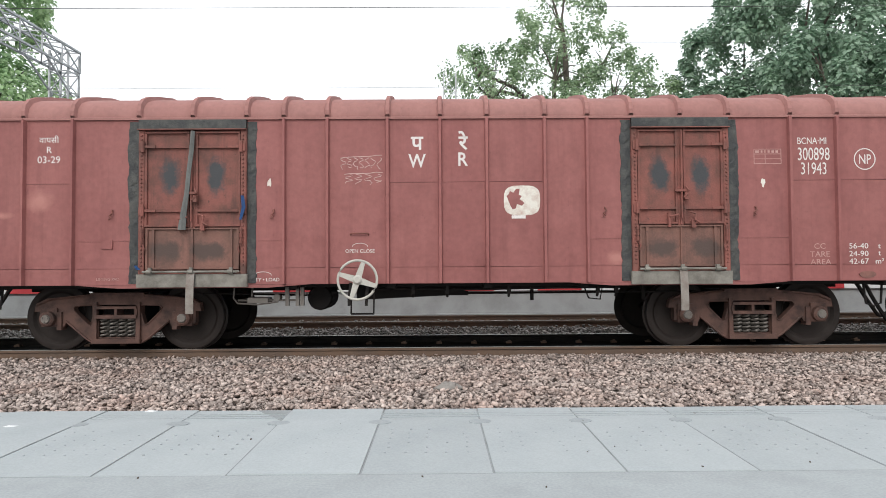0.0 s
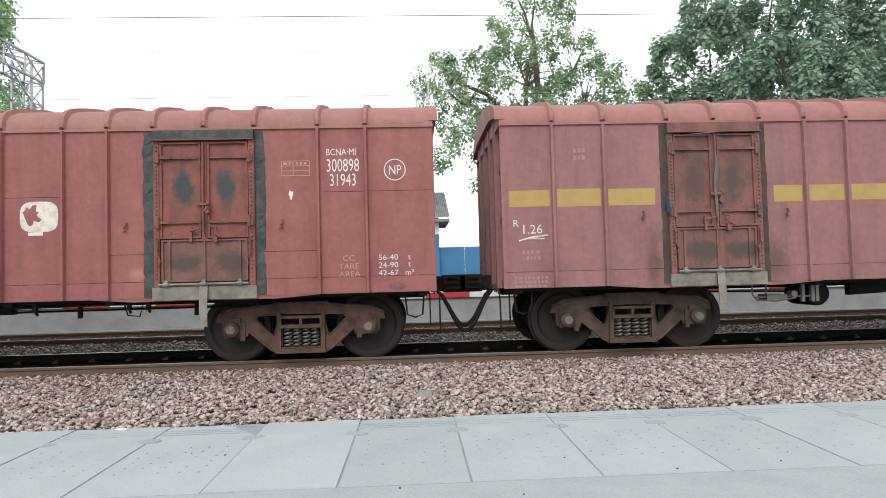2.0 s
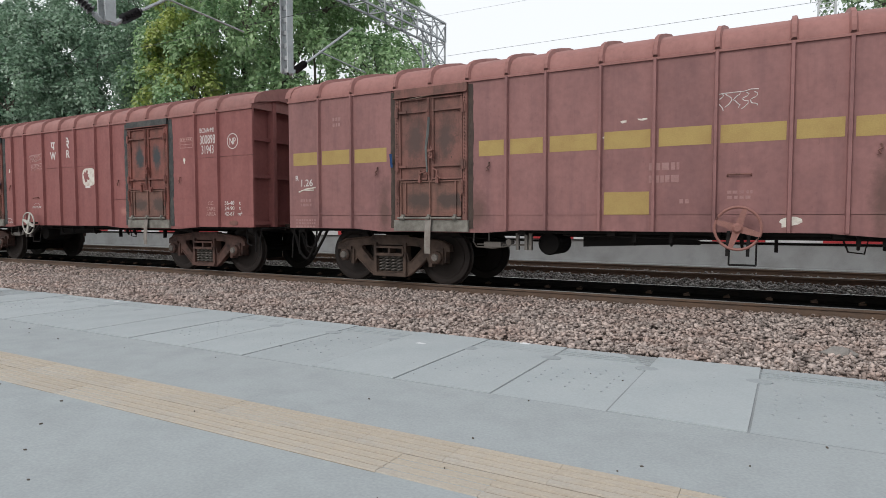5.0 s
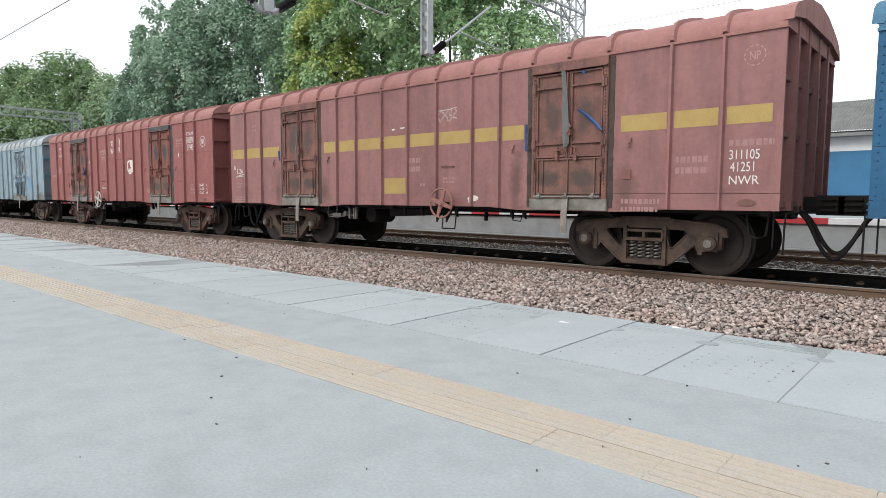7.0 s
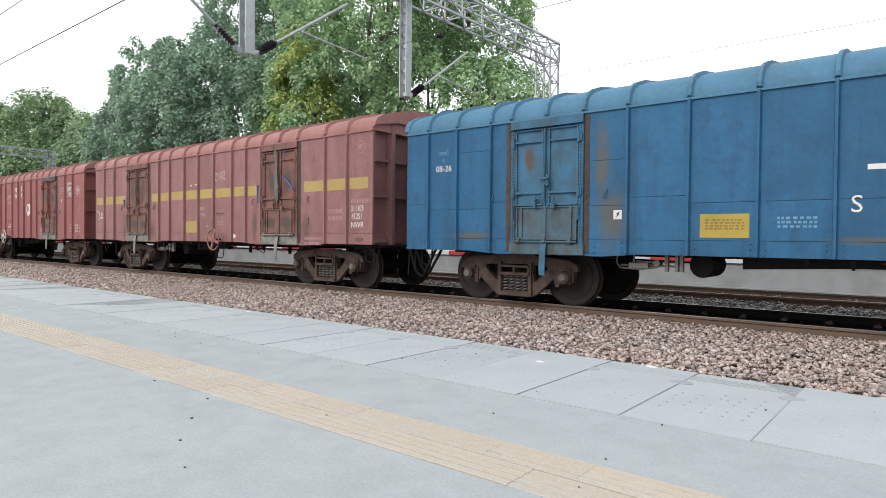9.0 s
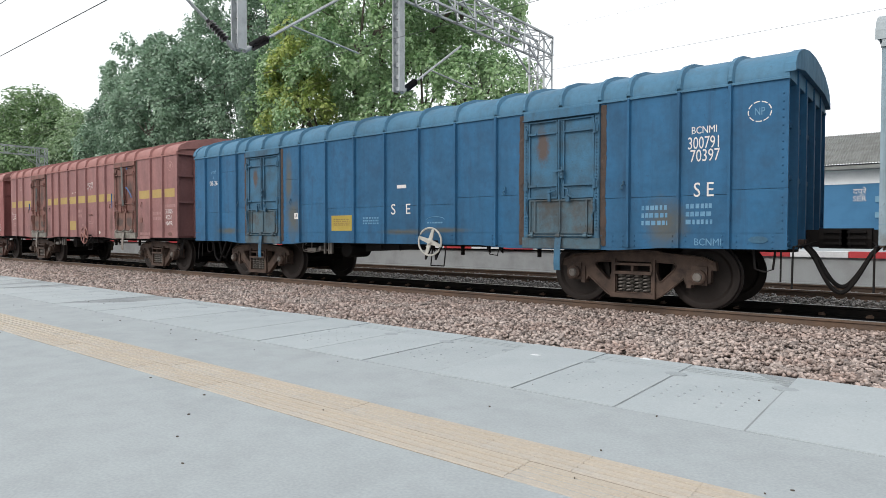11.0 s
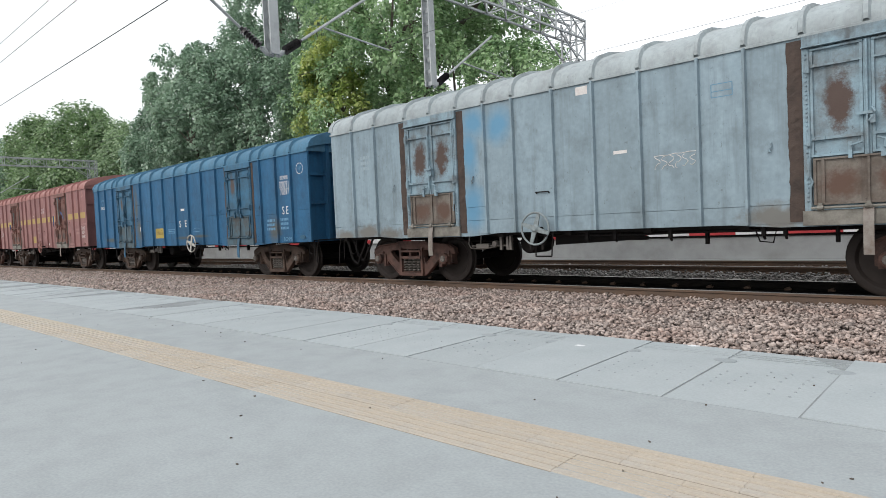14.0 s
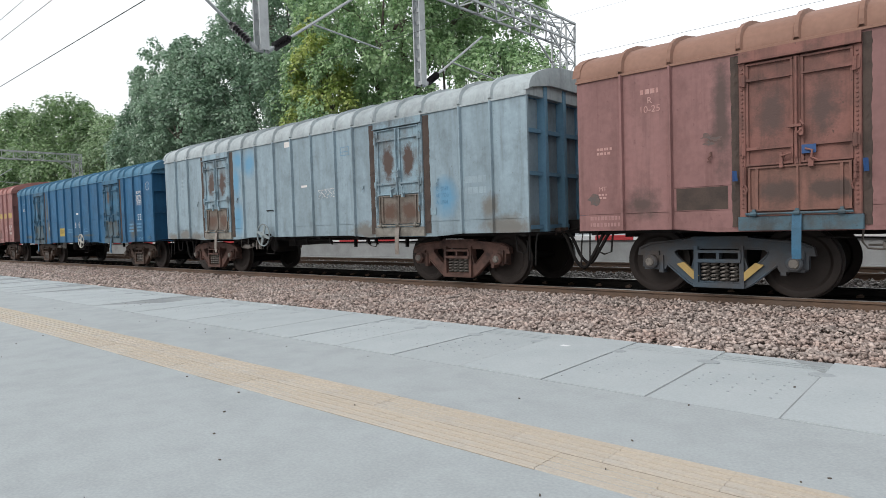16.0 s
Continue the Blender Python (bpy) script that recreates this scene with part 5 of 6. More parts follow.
def extra_c(w, st):
    rng = random.Random(23)
    writing("\u0935\u093e\u092a\u0938\u0940", -6.27, 2.92, 0.075, FAINT_BLUE, w)
    writing("R", -6.27, 2.78, 0.06, FAINT_BLUE, w)
    writing("08-26", -6.26, 2.62, 0.115, LETTER, w)
    writing("S", 0.22, 1.73, 0.21, LETTER, w)
    writing("E", 0.61, 1.73, 0.20, LETTER, w)
    part("white_bar", Shape().box(0.32, 0.56, -1.603, -1.6, 2.17, 2.24), LETTER, w)
    sq = part("yellow_notice", Shape().box(-1.62, -0.98, -1.603, -1.6, 1.28, 1.63), material("mustard_notice_paint", (0.36, 0.27, 0.05), 0.7), w, "mustard painted notice panel")
    bars(-1.3, 1.54, 0.5, 0.025, 4, material("dull_notice_writing", (0.22, 0.15, 0.05), 0.8), sq, rng, -1.603)
    bars(-0.42, 1.56, 0.45, 0.035, 3, FAINT_BLUE, w, rng)
    n = part("small_notice", Shape().box(-2.9, -2.77, -1.603, -1.6, 1.57, 1.72), LETTER, w, "small white sign")
    part("sign_mark", Shape().prism([(-2.87, 1.60), (-2.83, 1.66), (-2.86, 1.66), (-2.80, 1.70), (-2.82, 1.65), (-2.80, 1.65)], -1.605, -1.603, "y"), BLACK, n)
    bars(1.3, 1.44, 0.4, 0.03, 1, FAINT_BLUE, w, rng)
    part("painted_arc", Shape().chain([(1.3 + 0.22 * math.cos(q * math.pi / 8), -1.601, 1.50 + 0.06 * math.sin(q * math.pi / 8)) for q in range(9)], 0.005, 4), FAINT_BLUE, w)
    writing("BCNMI", 6.14, 2.77, 0.10, LETTER, w, 0.8)
    writing("300791", 6.14, 2.58, 0.17, LETTER, w, 0.62)
    writing("70397", 6.15, 2.39, 0.17, LETTER, w, 0.66)
    writing("S E", 6.14, 1.88, 0.20, LETTER, w, 0.8)
    writing("NP", 6.84, 2.95, 0.10, FAINT_BLUE, w, 0.7)
    ring(6.84, 2.95, 0.14, LETTER, w, 4)
    bars(5.45, 1.63, 0.38, 0.07, 3, FAINT_BLUE, w, rng)
    bars(6.08, 1.64, 0.36, 0.07, 3, FAINT_BLUE, w, rng)
    writing("BCNMI", 6.2, 1.1, 0.10, FAINT_BLUE, w, 0.85)
    part("cast_plate", Shape().prism([(6.84 + 0.12 * math.cos(a * 0.4), 1.14 + 0.05 * math.sin(a * 0.4)) for a in range(16)], -1.612, -1.6, "y"), BLUE_DOOR, w, "oval cast maker plate")
    # rivets along the lower flange
    s = Shape()
    for x in (*POSTS_C, -7.1, 7.1, -3.3, 4.72):
        for q in (-0.09, 0.09):
            for z in (1.03, 1.11, 1.19):
                s.tube((x + q, -1.612, z), (x + q, -1.6, z), 0.010, 0.014, seg=6)
    for k in range(18):
        for x in (-7.12, 7.12):
            s.tube((x, -1.612, 1.3 + k * 0.11), (x, -1.6, 1.3 + k * 0.11), 0.010, 0.014, seg=6)
    tagged(part("flange_rivet", s, BLUE, w), kind="stuff")


def extra_d(w, st):
    rng = random.Random(24)
    part("white_plate", Shape().box(-0.33, -0.12, -1.604, -1.6, 3.19, 3.32), LETTER, w, "small white plate")
    part("white_bar", Shape().box(0.30, 0.52, -1.603, -1.6, 2.17, 2.22), LETTER, w)
    chalk(1.26, 1.96, 0.62, 0.2, LETTER, w, rng, True, loops=6, r=0.005)
    for x in (1.8, 2.08):
        part("painted_line", Shape().box(x - 0.006, x + 0.006, -1.602, -1.6, 2.79, 2.97), GREY_END, w)
    for z in (2.79, 2.87, 2.97):
        part("painted_line", Shape().box(1.8, 2.08, -1.602, -1.6, z - 0.006, z + 0.006), GREY_END, w)
    for k, z in enumerate((1.88, 1.75, 1.62)):
        writing(("C  5580", "RE 2550", "A  3981")[k], 4.78, z, 0.075, FAINT_BLUE, w, 0.9, -1.6045)
    part("side_handle", Shape().chain([(-1.15, -1.6, 1.66), (-1.15, -1.64, 1.68), (-0.9, -1.64, 1.68), (-0.9, -1.6, 1.66)], 0.012, 6), BLACK, w)
    part("socket_frame", Shape().box(4.48, 4.62, -1.615, -1.6, 1.38, 1.52), GREY_DOOR, w)
    bars(-5.6, 2.75, 0.3, 0.07, 3, material("nearly_gone_stencil", (0.275, 0.345, 0.385), 0.8), w, rng)
    bars(5.6, 2.0, 0.5, 0.12, 2, material("nearly_gone_stencil", (0.27, 0.345, 0.39), 0.8), w, rng)


def extra_e(w, st):
    rng = random.Random(25)
    bars(-5.56, 3.06, 0.28, 0.07, 1, FAINT, w, rng)
    writing("R", -5.56, 2.93, 0.09, FAINT, w)
    writing("10-25", -5.56, 2.80, 0.10, FAINT, w)
    writing("MT", -6.34, 1.66, 0.07, FAINT, w)
    bars(-6.34, 1.57, 0.14, 0.03, 2, FAINT, w, rng)
    bars(-6.31, 1.20, 0.5, 0.06, 2, VERY_FAINT, w, rng)
    bars(-6.3, 2.28, 0.25, 0.04, 2, FAINT, w, rng)
    part("worn_patch", Shape().blob(-6.48, 1.50, 0.2, 0.18, -1.6, rng, 14, 0.35), WORN, w)
    part("greasy_panel", Shape().box(-5.18, -4.47, -1.604, -1.6, 1.275, 1.59), RUST, w, "dark greasy replacement plate")
    for x, z in ((-4.72, 2.2), (-4.62, 2.25), (-4.75, 2.3)):
        part("worn_patch", Shape().blob(x, z, 0.14, 0.07, -1.6, rng, 12, 0.5), WORN, w)
    part("blue_patch", Shape().box(-3.56, -3.40, -1.664, -1.645, 1.94, 2.05), CLOTH_BLUE, w, "blue painted tag on the door")
    cloth("cloth_strip", [(-4.36, 1.78, 0.08), (-4.35, 1.64, 0.1)], CLOTH_BLUE, w, "torn blue plastic strip")
    cloth("cloth_strip", [(-2.88, 1.82, 0.08), (-2.87, 1.66, 0.08)], CLOTH_BLUE, w, "torn blue plastic strip")
    for x in (-5.2, -4.3):
        a, b = (x - 0.13, x + 0.13) if x < -4.75 else (x + 0.13, x - 0.13)
        part("yellow_mark", Shape().prism([(x - 0.16 if x < -4.75 else x + 0.16, 0.47), (x - 0.05 if x < -4.75 else x + 0.05, 0.50), (x + 0.17 if x < -4.75 else x - 0.17, 0.30), (x + 0.09 if x < -4.75 else x - 0.09, 0.24)], -1.165, -1.115, "y"), STRIPE, w, "worn yellow paint on the bogie frame")


STYLE_A = style(PLAN_A, -1.08, "oxide red covered freight wagon with white stencilled lettering", RED, RED_ROOF, "pale red ribbed roof", RED_DOOR, TAR, RUST_FLAP, SILL, BOGIE_RED, HANDWHEEL_PALE,
                "closed red double door with worn patches", "dark tarred strip beside the door", extra=extra_a, bends=bends_a)
STYLE_B = style(PLAN_B, 1.05, "dusty red covered freight wagon with a dull yellow band", RED_B, RED_ROOF, "pale red ribbed roof", BROWN_DOOR, RUST, RUST_FLAP, SILL, BOGIE, HANDWHEEL_RED,
                "closed brown rusty double door", "rusty strip beside the door", extra=extra_b)
STYLE_C = style(PLAN_C, 1.35, "mid-blue covered freight wagon with rusted door edges", BLUE, BLUE_ROOF, "dull blue ribbed roof", BLUE_DOOR, RUST, BLUE_FLAP, BLUE_FLAP, BOGIE, HANDWHEEL_PALE,
                "closed chipped blue double door", "brown rusty strip beside the door", extra=extra_c, bends=bends_c, strap=BLUE_DOOR)
STYLE_D = style(PLAN_B, -1.07, "chalky grey-blue covered freight wagon with rust-streaked doors", GREY, GREY_ROOF, "chalky pale grey ribbed roof", GREY_DOOR, RUST, GREY_FLAP, SILL, BOGIE_RED, HANDWHEEL_GREY,
                "closed pale blue double door with rust patches", "broad brown rust strip beside the door", end=GREY_END, worn=RUST, extra=extra_d, bends=bends_d)
STYLE_E = style(PLAN_B, -1.07, "brownish red covered freight wagon with a rusty door", RED_E, ROOF_E, "rusty brown ribbed roof", BROWN_DOOR, RUST, RUST_FLAP, BLUE_FLAP, BOGIE_BLUE, HANDWHEEL_RED,
                "closed rusty red double door", "rusty strip beside the door", extra=extra_e, bends=bends_e, strap=BLUE_DOOR)
STYLE_Z = style(PLAN_B, -1.07, "pale grey-blue covered freight wagon with rusty doors", GREY, GREY_ROOF, "chalky pale grey ribbed roof", GREY_DOOR, GREY_DOOR, BLUE_FLAP, SILL, BOGIE, HANDWHEEL_PALE,
                "closed pale blue double door", "dull strip beside the door", end=GREY_END)
STYLE_Y = style(PLAN_B, 1.05, "blue covered freight wagon further along the train", BLUE, BLUE_ROOF, "dull blue ribbed roof", BLUE_DOOR, RUST, BLUE_FLAP, SILL, BOGIE, HANDWHEEL_PALE,
                "closed chipped blue double door", "brown rusty strip beside the door", bends=bends_c)
STYLE_X = style(PLAN_B, 1.05, "brownish red covered freight wagon further along the train", RED_E, RED_ROOF, "pale red ribbed roof", BROWN_DOOR, RUST, RUST_FLAP, SILL, BOGIE, HANDWHEEL_RED,
                "closed rusty red double door", "rusty strip beside the door")

TRAIN_WAGONS = [(k, *wagon(k, dict(st))) for k, st in ((-6, STYLE_X), (-5, STYLE_Y), (-4, STYLE_Y), (-3, STYLE_X), (-2, STYLE_Y), (-1, STYLE_Z), (0, STYLE_A), (1, STYLE_B), (2, STYLE_C), (3, STYLE_D), (4, STYLE_E))]


# ---- trees, buildings, overhead line ----
def tree(x, y, masses, leaf, label, seed, density=0.9, leaves=110, size=0.2, clump=0.75, inner=0.25, deep=0.8, z0=-0.3):
    """A trunk, a limb to each mass of foliage (x, y from the trunk, height, half width, half height), and leaf clumps over the masses."""
    rng = np.random.default_rng(seed)
    pr = random.Random(seed)
    t = thing("tree", label, "tree", x, y, z0)
    h = max(m[2] + m[4] for m in masses)
    top = h * 0.78
    r0 = 0.02 * h
    pts = [(pr.uniform(-.1, .1) * k, pr.uniform(-.1, .1) * k, top * k / 6) for k in range(7)]
    part("trunk", Shape().chain(pts, [r0 * (1 - 0.13 * k) for k in range(7)], 10), BARK, t, smooth=True)
    cen, rad, out = [], [], []
    for mx, my, mz, rx, rz in masses:
        ry = rx * deep
        area = 4 * math.pi * ((rx * ry) ** 1.6 / 3 + 2 * (rx * rz) ** 1.6 / 3) ** (1 / 1.6)
        for k in range(int(area * density * (1 + inner))):
            d = rng.normal(size=3)
            d /= np.linalg.norm(d)
            if d[2] < -0.55 and rng.random() < 0.7:
                continue
            lump = 0.93 + 0.3 * noise.noise(Vector(d * 2.6) + Vector((seed + mx, mz, 0)))
            if rng.random() < inner / (1 + inner):
                lump *= rng.uniform(0.45, 0.85)
            p = np.array((mx, my, mz)) + d * (rx, ry, rz) * lump
            if any(((p[0] - a) / c) ** 2 + ((p[1] - b) / c / deep) ** 2 + ((p[2] - z) / e) ** 2 < 0.5 for a, b, z, c, e in masses if (a, b, z) != (mx, my, mz)):
                continue
            cen.append(p)
            rad.append(clump * rng.uniform(0.55, 1.2))
            out.append(d * 0.75 + np.array((0, 0, 0.35)))
    s = Shape()
    for mx, my, mz, rx, rz in masses:
        a = Vector(pts[max(1, min(5, int(6 * (mz - rz) / top)))])
        b = Vector((mx, my, mz))
        s.chain([a, (a + b) / 2 + Vector((0, 0, 0.04 * h)), b, b + Vector((pr.uniform(-.5, .5), 0, rz * 0.8))], [r0 * 0.5, r0 * 0.34, r0 * 0.2, r0 * 0.06], 6)
        for k in range(5):
            e = b + Vector((pr.uniform(-1, 1) * rx * 0.8, pr.uniform(-.8, .5) * rx * 0.7, pr.uniform(-0.2, 1) * rz * 0.75))
            s.chain([b - Vector((0, 0, rz * 0.3)), (b + e) / 2, e], [r0 * 0.16, r0 * 0.1, r0 * 0.03], 5)
    part("limb", s, BARK, t, smooth=True)
    n = len(cen) * leaves
    cen, out = np.repeat(np.array(cen), leaves, 0), np.repeat(np.array(out), leaves, 0)
    rad = np.repeat(np.array(rad), leaves)[:, None]
    # leaves sit on the outer skin of each clump and hang by their tips
    d = rng.normal(size=(n, 3)) + out * 0.9
    d /= np.linalg.norm(d, axis=1)[:, None]
    pos = cen + d * rad * rng.uniform(0.1, 1.0, (n, 1)) ** 0.6 * [1.0, 1.0, 1.2]
    nn = d * 0.8 + rng.normal(size=(n, 3)) * 0.42 + [0, 0, 0.5]
    nn /= np.linalg.norm(nn, axis=1)[:, None]
    d = rng.normal(size=(n, 3)) * 0.7 + [0, 0, -1.0]
    d -= nn * np.sum(d * nn, 1)[:, None]
    d /= np.linalg.norm(d, axis=1)[:, None]
    u = np.cross(nn, d)
    ln = size * rng.uniform(0.65, 1.3, (n, 1))
    mid = pos + d * ln * 0.38 + nn * ln * 0.07
    v = np.stack([pos, mid + u * ln * 0.38, pos + d * ln, mid - u * ln * 0.38], 1).reshape(-1, 3)
    me = bpy.data.meshes.new("crown")
    me.vertices.add(4 * n)
    me.vertices.foreach_set("co", v.reshape(-1))
    me.loops.add(4 * n)
    me.loops.foreach_set("vertex_index", np.arange(4 * n, dtype=np.int32))
    me.polygons.add(n)
    me.polygons.foreach_set("loop_start", np.arange(0, 4 * n, 4, dtype=np.int32))
    me.update(calc_edges=True)
    me.materials.append(leaf)
    c = new("crown", me)
    c.parent = t
    return t


tree(5.4, 28, [(0, 0, 7.0, 4.4, 2.6), (-2.9, 0, 9.6, 2.2, 1.7), (2.6, 0, 9.3, 2.6, 1.8), (0, 0, 10.6, 2.4, 2.0), (0.3, 0, 12.8, 1.8, 2.0), (-3.6, 0, 10.4, 1.5, 1.0), (2.2, 0, 10.8, 1.5, 1.2)],
     LEAF_PALE, "tall thin-crowned green tree with sky gaps", 3, 0.85, 85, 0.155, 0.56, 0.05)
tree(19, 28, [(-5, 0, 9.4, 3.1, 3.3), (-2.2, 0, 12, 3.9, 3.6), (2.5, 0, 12.5, 4.4, 3.8), (8, 0, 12, 5, 4), (1, 0, 7, 7.5, 4), (-6.9, -1, 8.0, 1.4, 1.3), (-3, -3, 8, 3, 3), (3.5, -3, 9.5, 3.4, 3.4)],
     LEAF_DARK, "broad dense green tree behind the far platform", 5, 1.0, 90, 0.21, 0.62, 0.25)
tree(-25, 25, [(-4.6, 0, 13.5, 3.8, 6), (0, 0, 14.5, 5, 6), (5.6, 0, 13.2, 3.3, 3.4), (6.9, 0, 8.3, 2.8, 1.7), (-3.5, -1.5, 8.2, 4.6, 4), (3, 0, 8, 4.6, 4), (1.5, -3, 11.5, 3.2, 3.6)],
     LEAF_MID, "broad green peepal tree with yellowing leaves", 8, 1.05, 85, 0.2, 0.6, 0.3)
tree(-27.6, 21.2, [(0, 0, 10.1, 1.6, 1.7), (-1.2, 0, 8.0, 1.5, 1.6), (0.9, 0, 8.2, 1.5, 1.6), (-0.8, 0, 11.6, 0.9, 1.2)],
     LEAF_YELLOW, "slim yellow-green tree before the peepals", 18, 0.85, 80, 0.2, 0.6)
tree(-44, 22, [(-2.4, 0, 11.0, 5.0, 4.5), (2.5, 0, 10.6, 5, 4.2), (-6.6, 0, 8.6, 3.6, 3.9), (8, 0, 9, 5, 5), (-1, 0, 6, 9, 4), (4.5, -3, 8.5, 3.5, 3.5)],
     LEAF_DARK, "large dark green peepal tree with drooping branches", 11, 1.1, 80, 0.21, 0.6, 0.3, deep=0.45)
tree(-40, 26.5, [(-1.5, 0, 16.5, 5.2, 5), (2.5, 0, 14, 4.2, 5), (0, 0, 20.2, 4, 3.6)],
     LEAF_DARK, "tall dark green peepal tree behind a lower one", 12, 1.0, 80, 0.21, 0.6, 0.12, deep=0.5)
tree(-88, 26, [(5, 0, 11.6, 11, 5.0), (-11, 0, 13.2, 9, 5.0), (0, 0, 8, 17, 5), (14, 0, 9, 6, 4)], LEAF_DOME, "round green tree in the distance", 14, 0.34, 90, 0.36, 1.3, deep=0.3)
tree(-70, 26, [(2, 0, 9, 5, 3.7), (-4.5, 0, 9.6, 4.4, 3.4), (8, 0, 7.5, 4, 3.2)], LEAF_PALE, "lower pale green tree in the distance", 15, 0.5, 90, 0.28, 1.0, deep=0.4)
tree(-125, 27, [(0, 0, 11.5, 14, 6), (-12, 0, 10, 10, 5)], LEAF_DARK, "round green tree in the distance", 16, 0.25, 80, 0.5, 1.6, deep=0.4)
tree(-172, 28, [(0, 0, 12, 22, 7)], LEAF_MID, "round green tree in the distance", 19, 0.16, 80, 0.6, 1.9)


def lattice(s, a, b, w, bays, r=0.035):
    """Four chords with crossed bracing between two points."""
    a, b = Vector(a), Vector(b)
    d = (b - a).normalized()
    u = d.cross(Vector((1, 0, 0)) if abs(d.x) < 0.9 else Vector((0, 0, 1))).normalized()
    v = d.cross(u)
    cs = [(u * i + v * j) * w / 2 for i, j in ((-1, -1), (1, -1), (1, 1), (-1, 1))]
    for c in cs:
        s.tube(a + c, b + c, r, seg=4)
    for k in range(bays):
        p, q = a.lerp(b, k / bays), a.lerp(b, (k + 1) / bays)
        for i in range(4):
            s.tube(p + cs[i], q + cs[(i + 1) % 4], r * 0.55, seg=4)
            s.tube(p + cs[i], p + cs[(i + 1) % 4], r * 0.55, seg=4)


def portal(x):
    p = thing("line_portal", "galvanised steel lattice portal carrying the overhead line", "overhead line portal", x, 18.5, 0.4, group="portals over the tracks")
    s = Shape()
    lattice(s, (0, 0, 0), (0, 0, 7.3), 0.55, 12)
    part("mast", s, GALV, p, "lattice steel mast")
    s = Shape()
    lattice(s, (0, 0.3, 7.1), (0, -27, 7.1), 0.6, 30, 0.04)
    for e in (-1, 1):
        s.tube((e * 0.28, -0.1, 6.0), (e * 0.28, -1.4, 6.85), 0.03, seg=4)
    part("beam", s, GALV, p, "lattice steel beam")
    s = Shape()
    lattice(s, (0, -27, 0), (0, -27, 7.3), 0.55, 12)
    part("mast", s, GALV, p, "lattice steel mast")
    for y in (6.84, 11.4):
        s = Shape()
        yy = y - 18.5
        s.box(-0.12, -0.09, yy - 0.1, yy + 0.1, 4.3, 6.9)
        s.box(0.09, 0.12, yy - 0.1, yy + 0.1, 4.3, 6.9)
        for k in range(9):
            s.box(-0.1, 0.1, yy - 0.015, yy + 0.015, 4.32 + k * 0.3, 4.42 + k * 0.3)
        dr = part("drop_arm", s, GALV, p, "hanging channel-steel drop arm")
        for e in ((-1, 1) if y < 8 else (1,)):
            s = Shape()
            s.tube((0, yy + e * 0.75, 4.75), (0, yy + e * 2.6, 6.05), 0.03, seg=6)
            s.tube((0, yy + e * 1.2, 5.1), (0, yy + e * 3.2, 4.95), 0.02, seg=6)
            part("cantilever", s, GALV, dr, "tubular cantilever arm")
            s = Shape()
            for k in range(7):
                q = k / 7
                a = Vector((0, yy + e * (0.30 + 0.36 * q), 4.44 + 0.25 * q))
                dd = Vector((0, e * 0.82, 0.57))
                s.tube(a, a + dd * 0.035, 0.095, 0.05, seg=10)
            s.tube((0, yy + e * 0.28, 4.426), (0, yy + e * 0.68, 4.705), 0.04, seg=8)
            part("insulator", s, INSUL, dr, "dark ribbed porcelain insulator")
            s = Shape().tube((0, yy + e * 0.08, 4.29), (0, yy + e * 0.78, 4.775), 0.026, seg=6)
            s.tube((0, yy + e * 0.12, 4.31), (0, yy + e * 0.24, 4.40), 0.05, seg=8)
            part("clamp", s, GALV, dr, "galvanised end clamp")
    return p


portal(-11.15)
portal(-56)
portal(-102)


def line_mast(x, y):
    p = thing("line_mast", "galvanised lattice line mast among the trees", "overhead line mast", x, y, 0)
    s = Shape()
    lattice(s, (0, 0, 0), (0, 0, 9.0), 0.5, 14)
    part("mast", s, GALV, p)


line_mast(0.5, 25)


def wire(y, z, label, sag=0.0, r=0.0055):
    s = Shape()
    xs = np.linspace(-200, 60, 80)
    s.chain([(x, y, z - sag * math.sin(math.pi * ((x + 10.5) % 46) / 46)) for x in xs], r, 5)
    tagged(part("overhead_wire", s, WIRE), label, "overhead wire", group="overhead wires")


wire(5.17, 5.6, "thin dark wire held over the platform edge", r=0.010)
wire(3.96, 5.6, "thin dark wire held over the platform", 0.02, r=0.007)
wire(3.6, 5.6, "thin dark wire held over the platform", 0.02, r=0.006)
wire(DC, 5.66, "thin dark contact wire over the near track", r=0.0055)
wire(DC2, 5.62, "thin dark contact wire over the far track", r=0.004)
wire(DC2, 6.75, "thin dark catenary wire over the far track", 0.05, r=0.0025)


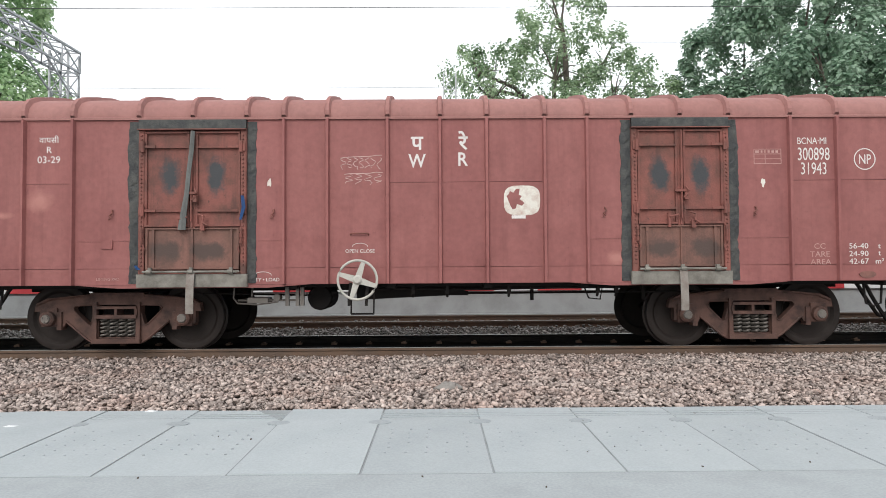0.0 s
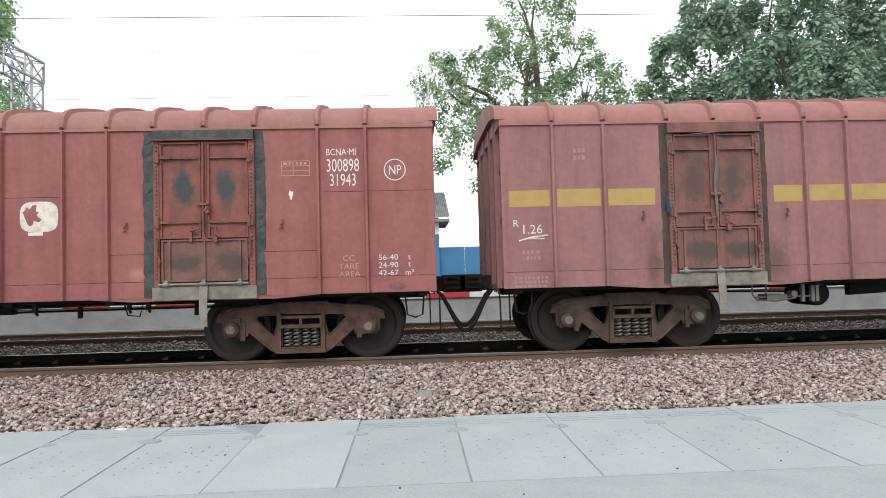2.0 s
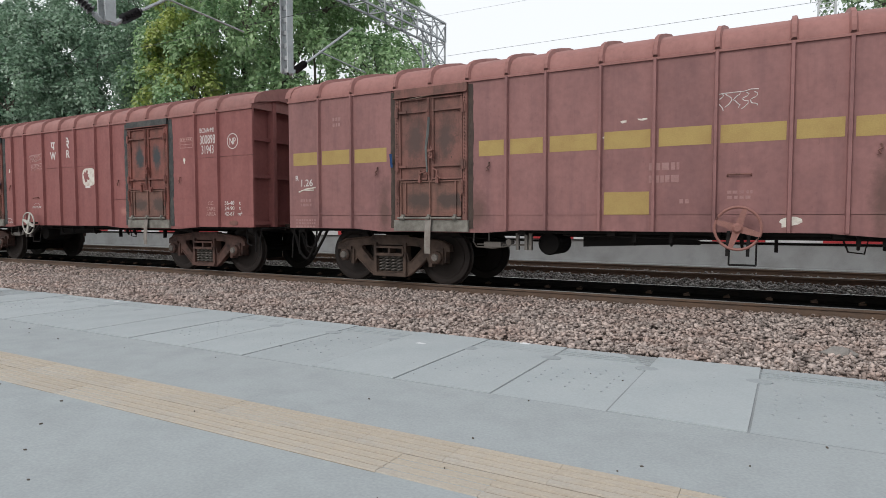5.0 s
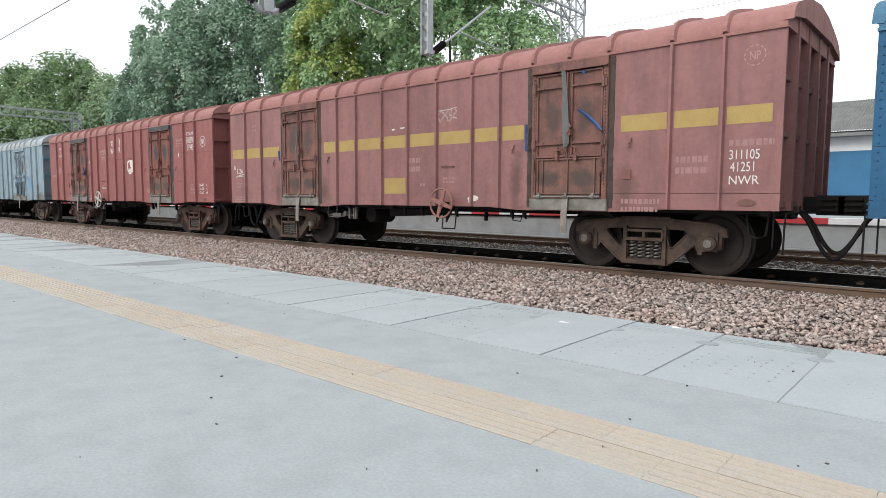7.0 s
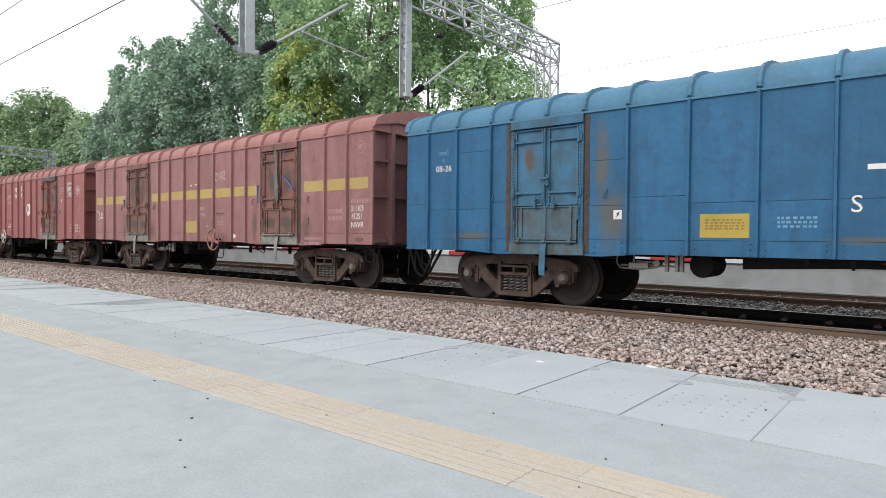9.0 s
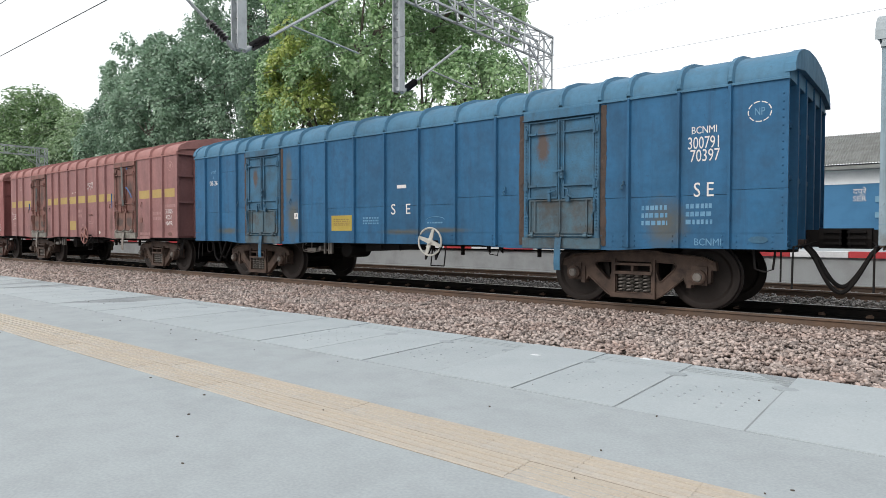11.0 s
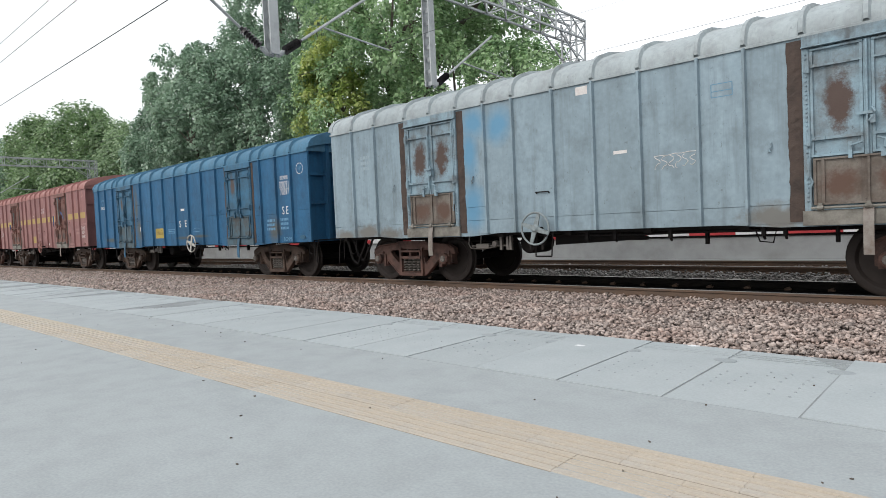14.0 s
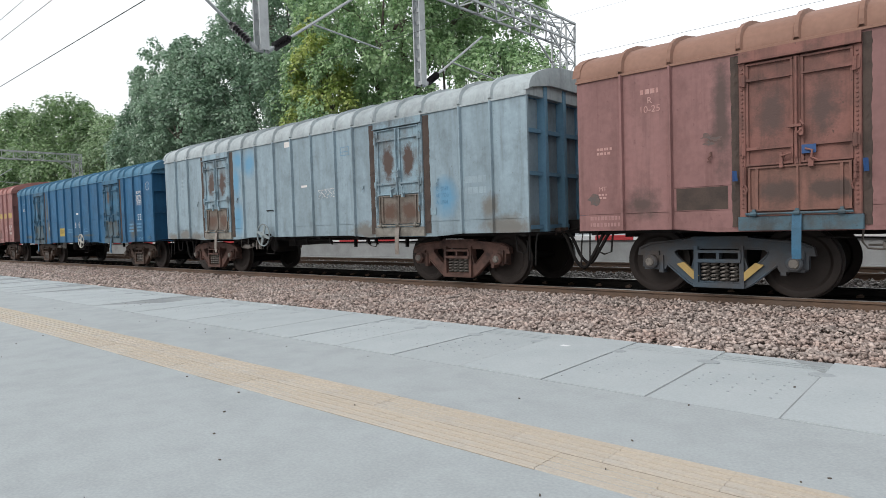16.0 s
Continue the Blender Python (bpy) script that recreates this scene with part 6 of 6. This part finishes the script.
def shed():
    b = thing("station_shed", "blue and white station shed with a weathered sheet roof", "building", -2.5, 27, 0.655)
    part("wall", Shape().box(-5, 3.5, -3.0, 3, -0.7, 2.1), BLUE_WALL, b, "blue painted wall")
    part("wall_band", Shape().box(-5, 3.5, -3.02, 3, 2.1, 2.75), WHITE_WALL, b, "white painted band under the eaves")
    n = 120
    roof = Shape()
    lo, hi = Vector((0, -3.5, 2.7)), Vector((0, 0, 4.1))
    for k in range(n):
        x = -5.4 + 9.3 * k / n
        o = len(roof.v)
        for p in (lo, hi):
            roof.v += [(x, p.y, p.z), (x + 0.039, p.y, p.z + 0.035), (x + 0.0775, p.y, p.z)]
        roof.f += [(o, o + 1, o + 4, o + 3), (o + 1, o + 2, o + 5, o + 4)]
    roof.box(-5.4, 3.9, -3.5, 0, 2.55, 2.66)
    part("roof", roof, SHEET_ROOF, b, "weathered corrugated roof")
    for txt, z in (("\u0926\u092a\u0942\u0930\u0947", 1.86), ("SER", 1.62)):
        writing(txt, 0.0, z, 0.17, LETTER, b, 1.0, -3.025)
    for z in (1.0, 1.5):
        part("sign_board", Shape().box(0.42, 2.5, -3.05, -3.0, z, z + 0.18), material("faded_blue_board", (0.14, 0.28, 0.38)), b)


def hoarding():
    b = thing("blue_hoarding", "blue painted sheet fence behind the far platform", "fence", 10, 24.2, 0.655)
    for k in range(-1, 20):
        part("fence_sheet", Shape().box(-8 + k * 1.2, -8 + k * 1.2 + 1.19, 0, 0.05, 0, 1.6), BLUE_WALL, b)
    for k in range(40):
        part("fence_sheet", Shape().box(-17 - k * 1.5, -17 - k * 1.5 + 1.49, 0, 0.05, 0, 1.4), GREY_WALL, b, "grey sheet")


shed()
hoarding()


def litter():
    rng = random.Random(31)
    s = Shape()
    for k in range(160):
        x, y, r, a = rng.uniform(-14, 3), rng.uniform(-1, 5.9), rng.uniform(0.004, 0.011), rng.uniform(0, 3.1)
        c, q = math.cos(a) * r, math.sin(a) * r
        s.prism([(x + c, y + q), (x - q * 0.5, y + c * 0.5), (x - c, y - q), (x + q * 0.5, y - c * 0.5)], ZP - 0.003, ZP + rng.uniform(0.004, 0.008), "z")
    tagged(part("dry_leaf_litter", s, BARK), "scattered dark dry leaf bits on the platform", "leaf litter", kind="stuff")
    for x, y in ((-9.65, 5.9), (-3.72, 5.45), (-2.75, 5.98)):
        c = Shape().prism([(x - 0.05, y - 0.02), (x - 0.01, y - 0.028), (x + 0.05, y - 0.02), (x + 0.06, y + 0.012), (x + 0.01, y + 0.022), (x - 0.035, y + 0.028)], ZP + 0.001, ZP + 0.008, "z")
        tagged(part("paper_scrap", c, WHITE_WALL), "crumpled white paper scrap on the platform", "paper scrap", group="paper scraps")
    c = Shape()
    for z, r in ((-0.17, 0.13), (-0.12, 0.15), (-0.075, 0.105), (-0.055, 0.04)):
        c.v += [(0.09 + r * (1 + 0.25 * math.sin(5 * k + z * 40)) * math.cos(k * 0.785), 7.01 + 0.7 * r * math.sin(k * 0.785), z + 0.012 * math.sin(3 * k)) for k in range(8)]
    c.f = [(8 * r + k, 8 * r + (k + 1) % 8, 8 * r + 8 + (k + 1) % 8, 8 * r + 8 + k) for r in range(3) for k in range(8)] + [tuple(range(24, 32)), tuple(reversed(range(8)))]
    tagged(part("dark_rock", c, STONE_GREY), "large dark grey stone lying on the ballast", "rock")


litter()

band = part("red_floor_band", Shape().box(-14, -2.86, -0.25, 0.30, ZP - 0.01, ZP + 0.004), material("faded_red_floor_paint", (0.46, 0.16, 0.15), 0.8, dirt=(0.40, 0.24, 0.22), dirt_amount=0.8, scale=3))
tagged(band, "faded red painted band on the platform floor", "painted band", kind="structure")


# ---- many small pieces of the ground ----
platform_slabs(the_platform)
tactile_strip(the_platform)
stones("near_ballast", STONE, "loose brown and grey ballast stones beside the platform", -16, 9, 6.03, 9.55, 62000, 0.034, 0.078, 1)
stones("near_ballast_far_end", STONE, "loose brown and grey ballast stones beside the platform", -60, -16, 6.03, 9.55, 36000, 0.05, 0.10, 2)
stones("mid_ballast", STONE_GREY, "loose grey ballast stones between the tracks", -26, 14, 11.35, 14.1, 16000, 0.05, 0.09, 3)
stones("mid_ballast_rear", STONE_GREY, "loose grey ballast stones along the far track", -26, 14, 14.2, 16.8, 7000, 0.05, 0.09, 5)


def motions():
    ts, ss = [t for t, s in TRAIN], [s for t, s in TRAIN]
    for k, w, sets in TRAIN_WAGONS:
        walk(w, [(t, pose(s + CENTRES[k], DC, 0)) for t, s in TRAIN])
        for j, ws in enumerate(sets):
            rows = []
            for q in range(97):
                t = q / 6
                a = math.degrees(float(np.interp(t, ts, ss)) / 0.5) + 40 * (k + j)
                rows.append((t, pose(-1.0 if j % 2 == 0 else 1.0, 0, 0.5, 0, a, 0)))
            walk(ws, rows)


motions()
